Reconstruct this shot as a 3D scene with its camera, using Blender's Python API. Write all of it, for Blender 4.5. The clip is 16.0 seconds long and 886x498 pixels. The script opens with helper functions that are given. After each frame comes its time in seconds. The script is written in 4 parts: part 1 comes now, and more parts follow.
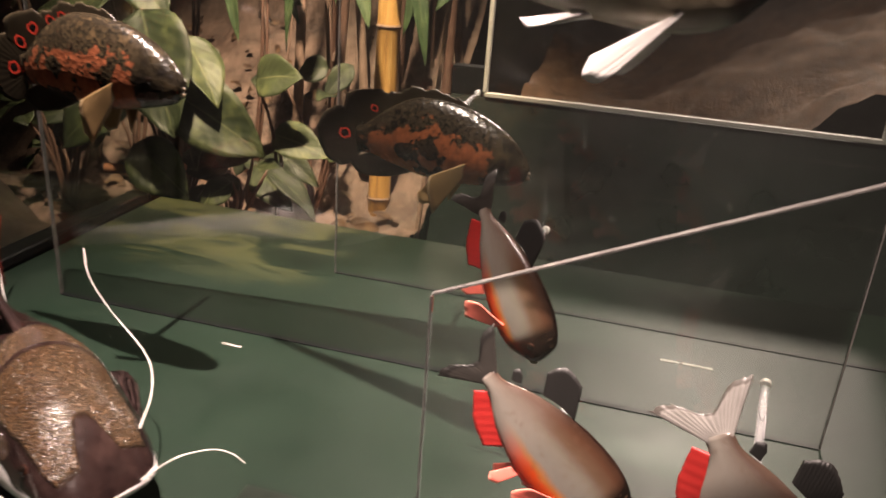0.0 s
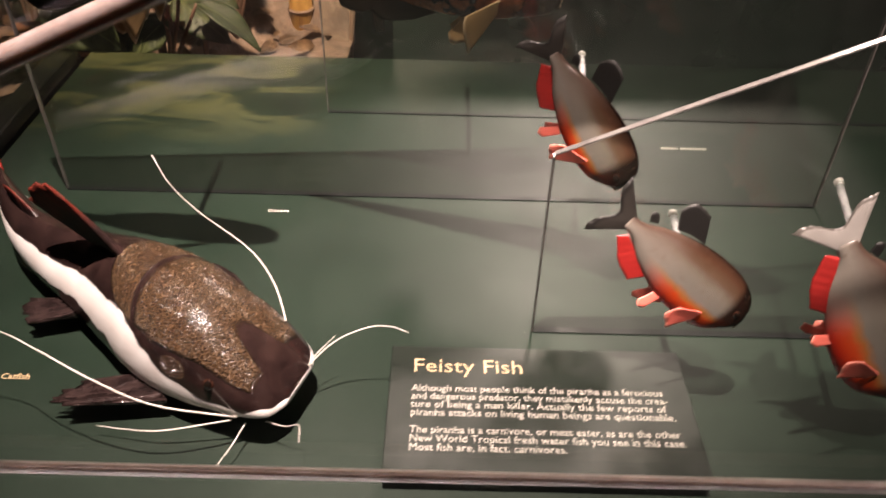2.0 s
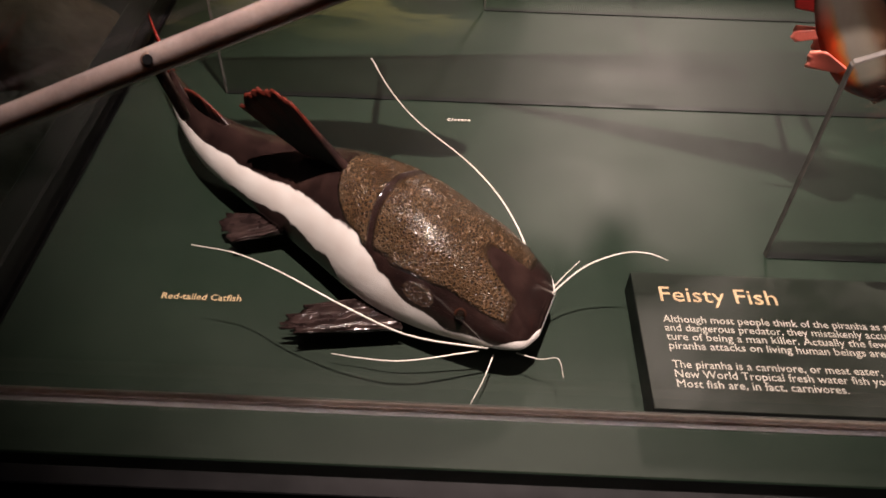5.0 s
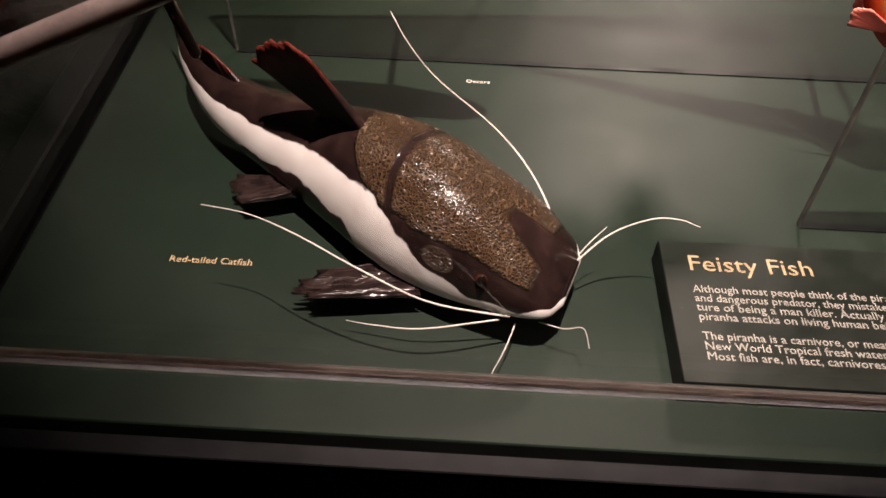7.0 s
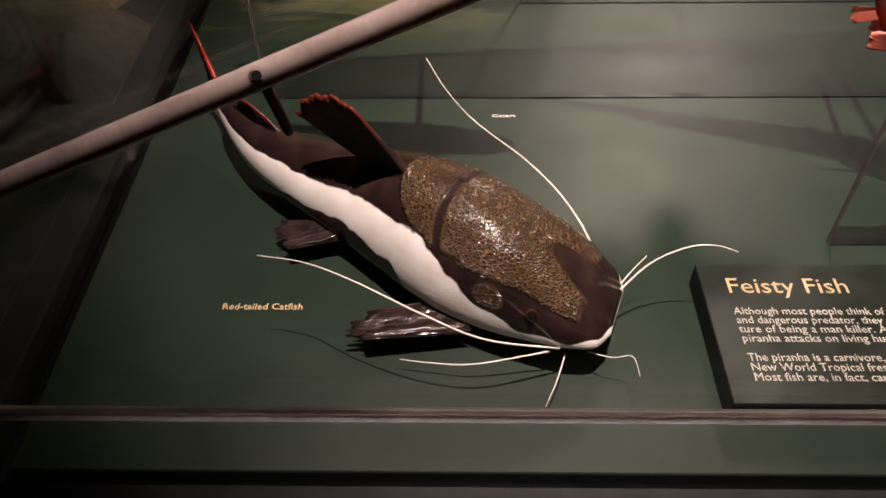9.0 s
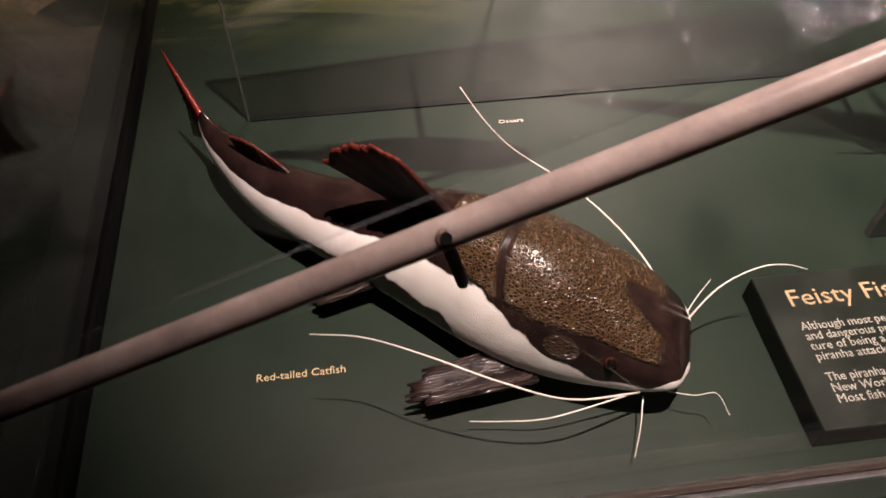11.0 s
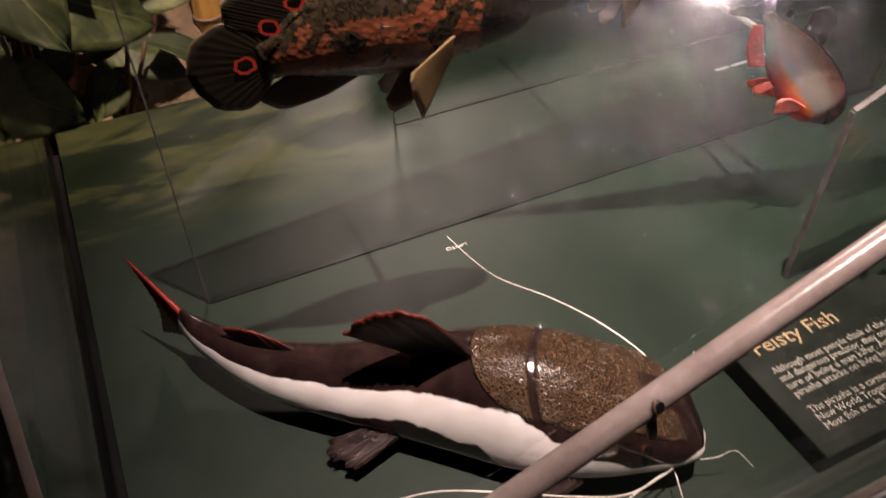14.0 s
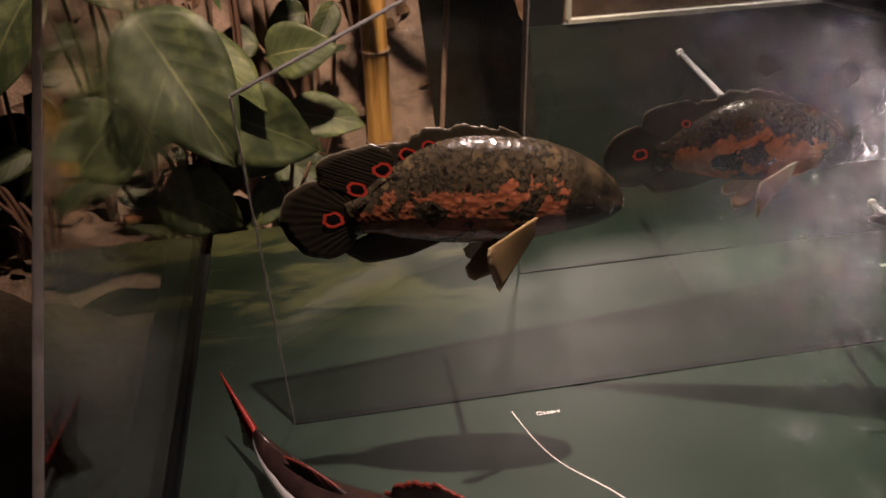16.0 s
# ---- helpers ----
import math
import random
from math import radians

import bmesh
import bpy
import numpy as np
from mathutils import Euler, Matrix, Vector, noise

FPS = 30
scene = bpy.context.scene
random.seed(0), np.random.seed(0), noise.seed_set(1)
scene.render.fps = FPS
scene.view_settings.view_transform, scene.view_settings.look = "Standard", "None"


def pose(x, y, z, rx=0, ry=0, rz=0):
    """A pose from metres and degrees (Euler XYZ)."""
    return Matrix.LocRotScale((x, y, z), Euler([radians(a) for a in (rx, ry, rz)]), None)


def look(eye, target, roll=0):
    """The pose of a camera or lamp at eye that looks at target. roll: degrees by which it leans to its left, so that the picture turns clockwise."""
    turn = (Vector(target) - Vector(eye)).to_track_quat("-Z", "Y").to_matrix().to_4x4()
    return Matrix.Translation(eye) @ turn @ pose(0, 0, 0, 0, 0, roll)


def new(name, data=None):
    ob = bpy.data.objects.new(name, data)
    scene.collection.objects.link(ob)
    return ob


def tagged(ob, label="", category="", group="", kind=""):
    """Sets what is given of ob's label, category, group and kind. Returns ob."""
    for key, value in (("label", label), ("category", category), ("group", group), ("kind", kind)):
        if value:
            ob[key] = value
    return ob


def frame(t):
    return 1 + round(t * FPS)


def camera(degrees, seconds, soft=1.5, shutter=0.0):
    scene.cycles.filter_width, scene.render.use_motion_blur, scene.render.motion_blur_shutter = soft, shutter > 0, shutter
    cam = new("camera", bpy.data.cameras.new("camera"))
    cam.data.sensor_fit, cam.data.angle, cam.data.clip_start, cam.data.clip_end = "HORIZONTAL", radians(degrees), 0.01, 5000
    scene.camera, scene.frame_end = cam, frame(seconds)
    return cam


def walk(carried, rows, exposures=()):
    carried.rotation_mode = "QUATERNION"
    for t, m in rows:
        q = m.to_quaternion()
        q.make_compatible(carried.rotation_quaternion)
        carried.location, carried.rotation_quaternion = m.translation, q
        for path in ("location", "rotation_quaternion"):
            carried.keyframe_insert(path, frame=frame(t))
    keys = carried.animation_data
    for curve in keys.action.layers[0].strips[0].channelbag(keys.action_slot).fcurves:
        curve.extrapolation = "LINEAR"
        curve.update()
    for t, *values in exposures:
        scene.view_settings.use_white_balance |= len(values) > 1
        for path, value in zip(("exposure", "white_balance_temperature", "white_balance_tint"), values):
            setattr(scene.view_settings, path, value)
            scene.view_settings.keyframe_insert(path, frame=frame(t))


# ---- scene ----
cam = camera(58.9, 16.0, soft=1.6, shutter=0.4)
PATH = [
    (0, look((0.181, -0.698, 1.366), (-0.268, 1.1, 0.613), 4.2)),
    (0.5, look((0.107, -0.775, 1.497), (-0.279, 0.955, 0.569), 4.0)),
    (1, look((0.049, -0.805, 1.526), (-0.252, 0.892, 0.511), 3.8)),
    (1.5, look((-0.033, -0.76, 1.503), (-0.157, 0.873, 0.356), 2.4)),
    (2, look((-0.123, -0.739, 1.48), (-0.119, 0.818, 0.226), 1.5)),
    (2.5, look((-0.27, -0.747, 1.478), (-0.165, 0.753, 0.158), 2.1)),
    (3, look((-0.339, -0.756, 1.487), (-0.251, 0.72, 0.141), 1.3)),
    (3.5, look((-0.381, -0.76, 1.471), (-0.281, 0.708, 0.117), 1.7)),
    (4, look((-0.402, -0.749, 1.468), (-0.309, 0.699, 0.091), 2.1)),
    (4.5, look((-0.414, -0.734, 1.466), (-0.358, 0.696, 0.07), 2.3)),
    (5, look((-0.383, -0.673, 1.434), (-0.403, 0.72, 0.0), 1.7)),
    (7.3, look((-0.403, -0.65, 1.399), (-0.438, 0.69, -0.086), 1.9)),
    (7.5, look((-0.409, -0.646, 1.404), (-0.427, 0.689, -0.084), 1.9)),
    (8, look((-0.423, -0.647, 1.414), (-0.432, 0.695, -0.068), 0.6)),
    (8.5, look((-0.442, -0.661, 1.424), (-0.474, 0.708, -0.033), -0.7)),
    (9, look((-0.442, -0.66, 1.433), (-0.484, 0.718, -0.015), -1.2)),
    (9.2, look((-0.446, -0.663, 1.431), (-0.487, 0.722, -0.01), -1.2)),
    (11.3, look((-0.607, -0.498, 1.454), (-0.336, 0.718, -0.111), 0.4)),
    (11.5, look((-0.63, -0.48, 1.451), (-0.28, 0.703, -0.123), 0.4)),
    (12, look((-0.703, -0.447, 1.471), (-0.179, 0.647, -0.118), 1.2)),
    (12.5, look((-0.751, -0.463, 1.493), (-0.124, 0.638, -0.053), 0.9)),
    (13, look((-0.77, -0.482, 1.511), (-0.084, 0.658, 0.017), -0.2)),
    (13.5, look((-0.76, -0.481, 1.522), (-0.07, 0.716, 0.076), 0.5)),
    (14, look((-0.737, -0.479, 1.532), (-0.134, 0.827, 0.142), -0.7)),
    (14.5, look((-0.722, -0.473, 1.547), (-0.16, 0.919, 0.226), -0.4)),
    (15, look((-0.702, -0.466, 1.56), (-0.212, 1.006, 0.298), -0.8)),
    (15.5, look((-0.657, -0.465, 1.563), (-0.302, 1.092, 0.361), -1.5)),
    (16, look((-0.622, -0.473, 1.568), (-0.389, 1.14, 0.41), -2.0)),
]
walk(cam, PATH, [(0, 0.90), (1.0, 0.95), (2.0, 0.75), (2.5, 0.45), (3.0, 0.17), (4.0, 0.02), (7.3, 0.0), (9.2, 0.0), (12, -0.08), (16, -0.08)])
# ---------------------------------------------------------------- light
DECK = 0.752

world = bpy.data.worlds.new("world")
world.use_nodes = True
scene.world = world
wn = world.node_tree.nodes
wn["Background"].inputs[0].default_value = (1.0, 0.86, 0.72, 1)
wn["Background"].inputs[1].default_value = 0.035


def spot(name, at, to, watts, degrees, blend, size, colour):
    data = bpy.data.lights.new(name, "SPOT")
    data.energy, data.spot_size, data.spot_blend, data.shadow_soft_size, data.color = watts, radians(degrees), blend, size, colour
    ob = new(name, data)
    ob.matrix_world = look(at, to)
    return ob


WARM = (1.0, 0.755, 0.69)
spot("case_light", (-0.30, -0.29, 4.6), (-0.24, 0.17, DECK), 2300, 23, 1.0, 0.03, WARM)
spot("case_light", (0.10, -1.13, 4.6), (0.50, 0.28, DECK), 1000, 21, 1.0, 0.04, WARM)
spot("rear_light", (0.70, 3.40, 3.35), (0.28, 0.25, DECK), 530, 38, 0.9, 0.22, WARM)
spot("plant_light", (-0.45, 0.35, 2.6), (-0.66, 1.15, 0.95), 410, 50, 0.9, 0.05, (1.0, 0.70, 0.50))
spot("plant_light", (0.3, 0.4, 2.6), (0.45, 1.25, 1.05), 45, 50, 0.9, 0.05, WARM)

# ---------------------------------------------------------------- node helpers


def material(name, rough=0.5, metal=0.0):
    m = bpy.data.materials.new(name)
    m.use_nodes = True
    t = m.node_tree
    b = t.nodes["Principled BSDF"]
    b.inputs["Roughness"].default_value, b.inputs["Metallic"].default_value = rough, metal
    return m, t, b


def node(t, kind, **inputs):
    n = t.nodes.new(kind)
    for k, v in inputs.items():
        key = int(k[1:]) if k[0] == "i" and k[1:].isdigit() else k
        n.inputs[key].default_value = v
    return n


def noise_tex(t, vec, scale, detail=4.0, rough=0.55, distortion=0.0):
    n = node(t, "ShaderNodeTexNoise", Scale=scale, Detail=detail, Roughness=rough, Distortion=distortion)
    if vec is not None:
        t.links.new(vec, n.inputs["Vector"])
    return n.outputs["Fac"]


def ramp(t, fac, stops, mode="LINEAR"):
    n = t.nodes.new("ShaderNodeValToRGB")
    n.color_ramp.interpolation = mode
    e = n.color_ramp.elements
    while len(e) < len(stops):
        e.new(0.5)
    for el, (p, c) in zip(e, stops):
        el.position = p
        el.color = (*c, 1) if len(c) == 3 else c
    t.links.new(fac, n.inputs["Fac"])
    return n.outputs["Color"]


def mix(t, fac, a, b, blend="MIX"):
    n = t.nodes.new("ShaderNodeMix")
    n.data_type, n.blend_type = "RGBA", blend
    cols = [s for s in n.inputs if s.type == "RGBA"]
    fl = [s for s in n.inputs if s.type == "VALUE"][0]
    for sock, v in ((fl, fac), (cols[0], a), (cols[1], b)):
        if isinstance(v, (int, float)):
            sock.default_value = v
        elif isinstance(v, tuple):
            sock.default_value = (*v, 1)
        else:
            t.links.new(v, sock)
    return [s for s in n.outputs if s.type == "RGBA"][0]


def calc(t, op, a, b=0.0, c=0.0):
    n = t.nodes.new("ShaderNodeMath")
    n.operation = op
    for i, v in enumerate((a, b, c)):
        if isinstance(v, (int, float)):
            n.inputs[i].default_value = v
        else:
            t.links.new(v, n.inputs[i])
    return n.outputs[0]


def smooth(t, v, lo, hi):
    n = t.nodes.new("ShaderNodeMapRange")
    n.interpolation_type = "SMOOTHSTEP"
    n.inputs["From Min"].default_value, n.inputs["From Max"].default_value = lo, hi
    t.links.new(v, n.inputs["Value"])
    return n.outputs["Result"]


def coords(t, kind="Object"):
    return t.nodes.new("ShaderNodeTexCoord").outputs[kind]


def split(t, vec):
    n = t.nodes.new("ShaderNodeSeparateXYZ")
    t.links.new(vec, n.inputs[0])
    return n.outputs


def bump(t, b, height, strength=0.3, distance=0.002):
    n = node(t, "ShaderNodeBump", Strength=strength, Distance=distance)
    t.links.new(height, n.inputs["Height"])
    t.links.new(n.outputs[0], b.inputs["Normal"])
    return n


def mottled(name, dark, light, scale, rough=0.6, bump_scale=None, bump_strength=0.3, distance=0.002, detail=5.0, metal=0.0, fine=True):
    m, t, b = material(name, rough, metal)
    v = coords(t)
    n = noise_tex(t, v, scale, detail)
    col = ramp(t, n, [(0.3, dark), (0.7, light)])
    if fine:
        g = noise_tex(t, v, scale * 11, 2.0)
        col = mix(t, 0.35, col, ramp(t, g, [(0.3, tuple(c * 0.6 for c in dark)), (0.7, light)]))
    t.links.new(col, b.inputs["Base Color"])
    r = ramp(t, noise_tex(t, v, scale * 3, 3.0), [(0.3, (rough * 0.75,) * 3), (0.75, (min(1, rough * 1.25),) * 3)])
    t.links.new(r, b.inputs["Roughness"])
    if bump_scale:
        bump(t, b, noise_tex(t, v, bump_scale, 4.0), bump_strength, distance)
    return m


# ---------------------------------------------------------------- materials
# painted deck: green paint, worn and cloudy, dark and yellowish streaks in the far left corner
m_deck, t, b = material("deck_green_paint", 0.42)
v = coords(t)
cloud = noise_tex(t, v, 2.6, 5.0, 0.6)
grain = noise_tex(t, v, 160.0, 3.0)
base = ramp(t, cloud, [(0.34, (0.0021, 0.0080, 0.0035)), (0.47, (0.0035, 0.0111, 0.0055)), (0.58, (0.0056, 0.0143, 0.0078)), (0.68, (0.0098, 0.0192, 0.0117))])
base = mix(t, 0.30, base, ramp(t, noise_tex(t, v, 11.0, 5.0, 0.7, 0.8), [(0.35, (0.0021, 0.0076, 0.0039)), (0.65, (0.0105, 0.0187, 0.0121))]))
base = mix(t, 0.18, base, ramp(t, grain, [(0.3, (0.0035, 0.0108, 0.0058)), (0.7, (0.0158, 0.0276, 0.0180))]))
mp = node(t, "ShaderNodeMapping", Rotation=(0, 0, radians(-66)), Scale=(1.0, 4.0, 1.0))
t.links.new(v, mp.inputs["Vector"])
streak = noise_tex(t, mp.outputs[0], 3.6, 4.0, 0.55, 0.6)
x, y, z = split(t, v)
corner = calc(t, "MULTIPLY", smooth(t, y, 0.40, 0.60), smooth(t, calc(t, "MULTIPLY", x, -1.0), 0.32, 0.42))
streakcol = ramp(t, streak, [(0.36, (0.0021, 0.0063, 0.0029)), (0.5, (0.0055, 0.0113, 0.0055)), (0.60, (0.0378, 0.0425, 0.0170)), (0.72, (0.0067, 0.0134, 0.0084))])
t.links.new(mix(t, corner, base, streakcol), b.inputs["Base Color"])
t.links.new(ramp(t, noise_tex(t, v, 7.0, 4.0), [(0.3, (0.42,) * 3), (0.7, (0.50,) * 3)]), b.inputs["Roughness"])
b.inputs["Specular IOR Level"].default_value = 0.30
bump(t, b, grain, 0.06, 0.001)

m_black = mottled("black_paint", (0.004, 0.0045, 0.005), (0.010, 0.011, 0.012), 6.0, 0.45, 90.0, 0.05)
m_black.node_tree.nodes["Principled BSDF"].inputs["Specular IOR Level"].default_value = 0.2
m_carpet = mottled("dark_carpet", (0.006, 0.006, 0.008), (0.022, 0.021, 0.024), 30.0, 0.95, 320.0, 0.9, 0.004)
m_room = mottled("dark_room_wall", (0.010, 0.008, 0.007), (0.025, 0.02, 0.018), 1.5, 0.8, 60.0, 0.1)
m_wallgreen = mottled("dark_green_panel", (0.004, 0.008, 0.006), (0.011, 0.019, 0.014), 2.2, 0.32, 40.0, 0.04)
m_white = mottled("white_strip", (0.55, 0.53, 0.48), (0.72, 0.70, 0.65), 12.0, 0.5)
m_gold = mottled("gold_lettering", (0.34, 0.25, 0.14), (0.46, 0.35, 0.21), 60.0, 0.5, fine=False)
m_cream = mottled("cream_lettering", (0.32, 0.31, 0.27), (0.44, 0.42, 0.37), 60.0, 0.55, fine=False)
m_caption_gold = mottled("gold_caption", (0.50, 0.37, 0.20), (0.62, 0.47, 0.28), 60.0, 0.5, fine=False)
m_caption_cream = mottled("cream_caption", (0.55, 0.53, 0.47), (0.70, 0.67, 0.60), 60.0, 0.55, fine=False)
m_panel = mottled("sign_green", (0.005, 0.009, 0.006), (0.011, 0.015, 0.011), 7.0, 0.38, 120.0, 0.04)
m_metal = mottled("dull_channel", (0.016, 0.013, 0.012), (0.035, 0.03, 0.027), 20.0, 0.5, metal=0.4)
m_bolt = mottled("rusty_bolt", (0.07, 0.04, 0.028), (0.16, 0.10, 0.075), 90.0, 0.45, metal=0.3)


def clear(name, tint, extra=0.0, gloss=0.03):
    """Clear sheet: light passes straight on, gloss by Fresnel, faint dust and scratches."""
    m = bpy.data.materials.new(name)
    m.use_nodes = True
    t = m.node_tree
    t.nodes.remove(t.nodes["Principled BSDF"])
    out = t.nodes["Material Output"]
    tr = node(t, "ShaderNodeBsdfTransparent", Color=(*tint, 1))
    gl = node(t, "ShaderNodeBsdfGlossy", Color=(0.95, 0.95, 0.95, 1), Roughness=gloss)
    lw = node(t, "ShaderNodeLayerWeight", Blend=0.5)
    gloss_share = calc(t, "MULTIPLY_ADD", calc(t, "POWER", lw.outputs["Facing"], 5.0), 0.92, 0.034)
    ms = t.nodes.new("ShaderNodeMixShader")
    t.links.new(gloss_share, ms.inputs[0])
    t.links.new(tr.outputs[0], ms.inputs[1])
    t.links.new(gl.outputs[0], ms.inputs[2])
    last = ms.outputs[0]
    if extra:
        v = coords(t)
        df = node(t, "ShaderNodeBsdfDiffuse", Color=(0.6, 0.58, 0.55, 1))
        d2 = t.nodes.new("ShaderNodeMixShader")
        haze = noise_tex(t, v, 5.0, 5.0, 0.65)
        specks = ramp(t, noise_tex(t, v, 210.0, 2.0), [(0.70, (0, 0, 0)), (0.78, (1, 1, 1))])
        amount = calc(t, "MULTIPLY_ADD", calc(t, "POWER", haze, 2.0), extra, calc(t, "MULTIPLY", specks, extra * 1.2))
        t.links.new(amount, d2.inputs[0])
        t.links.new(last, d2.inputs[1])
        t.links.new(df.outputs[0], d2.inputs[2])
        last = d2.outputs[0]
    t.links.new(last, out.inputs["Surface"])
    return m


m_clear = clear("clear_acrylic", (0.95, 0.965, 0.95), 0.02)
# slanted lid: clear, with worn, swirled scratches
m_lid = bpy.data.materials.new("scratched_clear_lid")
m_lid.use_nodes = True
t = m_lid.node_tree
t.nodes.remove(t.nodes["Principled BSDF"])
v = coords(t)
tr = node(t, "ShaderNodeBsdfTransparent", Color=(0.965, 0.97, 0.965, 1))
g1 = node(t, "ShaderNodeBsdfGlossy", Color=(0.85, 0.86, 1.0, 1), Roughness=0.036)
g2 = node(t, "ShaderNodeBsdfGlossy", Color=(0.88, 0.88, 1.0, 1), Roughness=0.025)
bp = node(t, "ShaderNodeBump", Strength=1.0, Distance=0.0010)
t.links.new(noise_tex(t, v, 110.0, 3.0, 0.6, 1.5), bp.inputs["Height"])
t.links.new(bp.outputs[0], g2.inputs["Normal"])
swirl = ramp(t, noise_tex(t, v, 170.0, 3.0, 0.65, 2.0), [(0.50, (0.06,) * 3), (0.60, (0.95,) * 3)])
lw = node(t, "ShaderNodeLayerWeight", Blend=0.5)
share = calc(t, "MULTIPLY_ADD", calc(t, "POWER", lw.outputs["Facing"], 5.0), 0.9, 0.035)
gm = t.nodes.new("ShaderNodeMixShader")
t.links.new(swirl, gm.inputs[0])
t.links.new(g1.outputs[0], gm.inputs[1])
t.links.new(g2.outputs[0], gm.inputs[2])
ms = t.nodes.new("ShaderNodeMixShader")
t.links.new(share, ms.inputs[0])
t.links.new(tr.outputs[0], ms.inputs[1])
t.links.new(gm.outputs[0], ms.inputs[2])
t.links.new(ms.outputs[0], t.nodes["Material Output"].inputs["Surface"])
m_edge, t, b = material("polished_acrylic_edge", 0.22)
v = coords(t)
t.links.new(ramp(t, noise_tex(t, v, 26.0, 5.0, 0.7), [(0.3, (0.23, 0.19, 0.175)), (0.6, (0.34, 0.29, 0.27)), (0.8, (0.46, 0.41, 0.385))]), b.inputs["Base Color"])
b.inputs["Transmission Weight"].default_value = 0.05
b.inputs["Subsurface Weight"].default_value = 1.0
b.inputs["Subsurface Radius"].default_value = (1.0, 0.85, 0.75)
b.inputs["Subsurface Scale"].default_value = 0.014
bump(t, b, noise_tex(t, v, 120.0, 3.0), 0.25, 0.001)
m_edge_thin, t, b = material("thin_acrylic_edge", 0.18)
t.links.new(ramp(t, noise_tex(t, coords(t), 40.0, 4.0), [(0.3, (0.11, 0.10, 0.097)), (0.7, (0.20, 0.19, 0.18))]), b.inputs["Base Color"])
b.inputs["Transmission Weight"].default_value = 0.15
m_rod, t, b = material("clear_rod", 0.06)
b.inputs["Base Color"].default_value = (0.92, 0.93, 0.92, 1)
b.inputs["Transmission Weight"].default_value, b.inputs["IOR"].default_value = 0.85, 1.49

# ---------------------------------------------------------------- mesh helpers


def mesh_of(bm, name, mats, smoothed=False):
    me = bpy.data.meshes.new(name)
    bmesh.ops.recalc_face_normals(bm, faces=bm.faces[:])
    if smoothed:
        for f in bm.faces:
            f.smooth = True
    bm.to_mesh(me)
    bm.free()
    for m in mats if isinstance(mats, (list, tuple)) else [mats]:
        me.materials.append(m)
    return me


def thing(name, bm, mats, label, category, group="", kind="", smoothed=False):
    return tagged(new(name, mesh_of(bm, name, mats, smoothed)), label, category, group, kind)


def part(name, bm, mats, parent, label="", smoothed=False):
    ob = new(name, mesh_of(bm, name, mats, smoothed))
    ob.parent = parent
    return tagged(ob, label)


def empty(name, at, label, category, group="", kind=""):
    ob = new(name)
    ob.location = at
    ob.empty_display_size = 0.05
    return tagged(ob, label, category, group, kind)


def under(ob, parent):
    """Hang an object that was built in world places under an Empty that stands elsewhere."""
    ob.parent = parent
    ob.matrix_parent_inverse = Matrix.Translation(-parent.location)
    return ob


def box(x0, x1, y0, y1, z0, z1, bevel=0.0, seg=1, bm=None):
    bm = bm or bmesh.new()
    vs = [bm.verts.new(p) for p in ((x0, y0, z0), (x1, y0, z0), (x1, y1, z0), (x0, y1, z0), (x0, y0, z1), (x1, y0, z1), (x1, y1, z1), (x0, y1, z1))]
    for q in ((0, 3, 2, 1), (4, 5, 6, 7), (0, 1, 5, 4), (1, 2, 6, 5), (2, 3, 7, 6), (3, 0, 4, 7)):
        bm.faces.new([vs[i] for i in q])
    if bevel:
        bmesh.ops.bevel(bm, geom=bm.edges[:], offset=bevel, segments=seg, affect="EDGES", profile=0.6)
    return bm


def prism(outline, axis, lo, hi, bevel=0.0):
    """A flat plate: outline in the two other axes, from lo to hi along axis."""
    bm = bmesh.new()

    def put(a, b, c):
        return (c, a, b) if axis == "x" else (a, c, b) if axis == "y" else (a, b, c)
    low = [bm.verts.new(put(a, b, lo)) for a, b in outline]
    high = [bm.verts.new(put(a, b, hi)) for a, b in outline]
    bm.faces.new(low)
    bm.faces.new(high[::-1])
    n = len(outline)
    for i in range(n):
        bm.faces.new((low[i], low[(i + 1) % n], high[(i + 1) % n], high[i]))
    if bevel:
        bmesh.ops.bevel(bm, geom=bm.edges[:], offset=bevel, segments=2, affect="EDGES")
    return bm


def tube(bm, pts, radii, n=10, mat=0, cap=True):
    """A round tapered tube along pts."""
    pts = [Vector(p) for p in pts]
    rings = []
    ref = Vector((0.13, 0.31, 0.94))
    for i, p in enumerate(pts):
        d = (pts[min(i + 1, len(pts) - 1)] - pts[max(i - 1, 0)]).normalized()
        a = d.cross(ref).normalized()
        c = d.cross(a)
        r = radii[i] if isinstance(radii, (list, tuple)) else radii
        rings.append([bm.verts.new(p + r * (math.cos(k) * a + math.sin(k) * c)) for k in np.linspace(0, 2 * math.pi, n, endpoint=False)])
    for r0, r1 in zip(rings, rings[1:]):
        for i in range(n):
            f = bm.faces.new((r0[i], r0[(i + 1) % n], r1[(i + 1) % n], r1[i]))
            f.material_index = mat
            f.smooth = True
    if cap:
        for r in (rings[0], rings[-1]):
            bm.faces.new(r).material_index = mat
    return bm


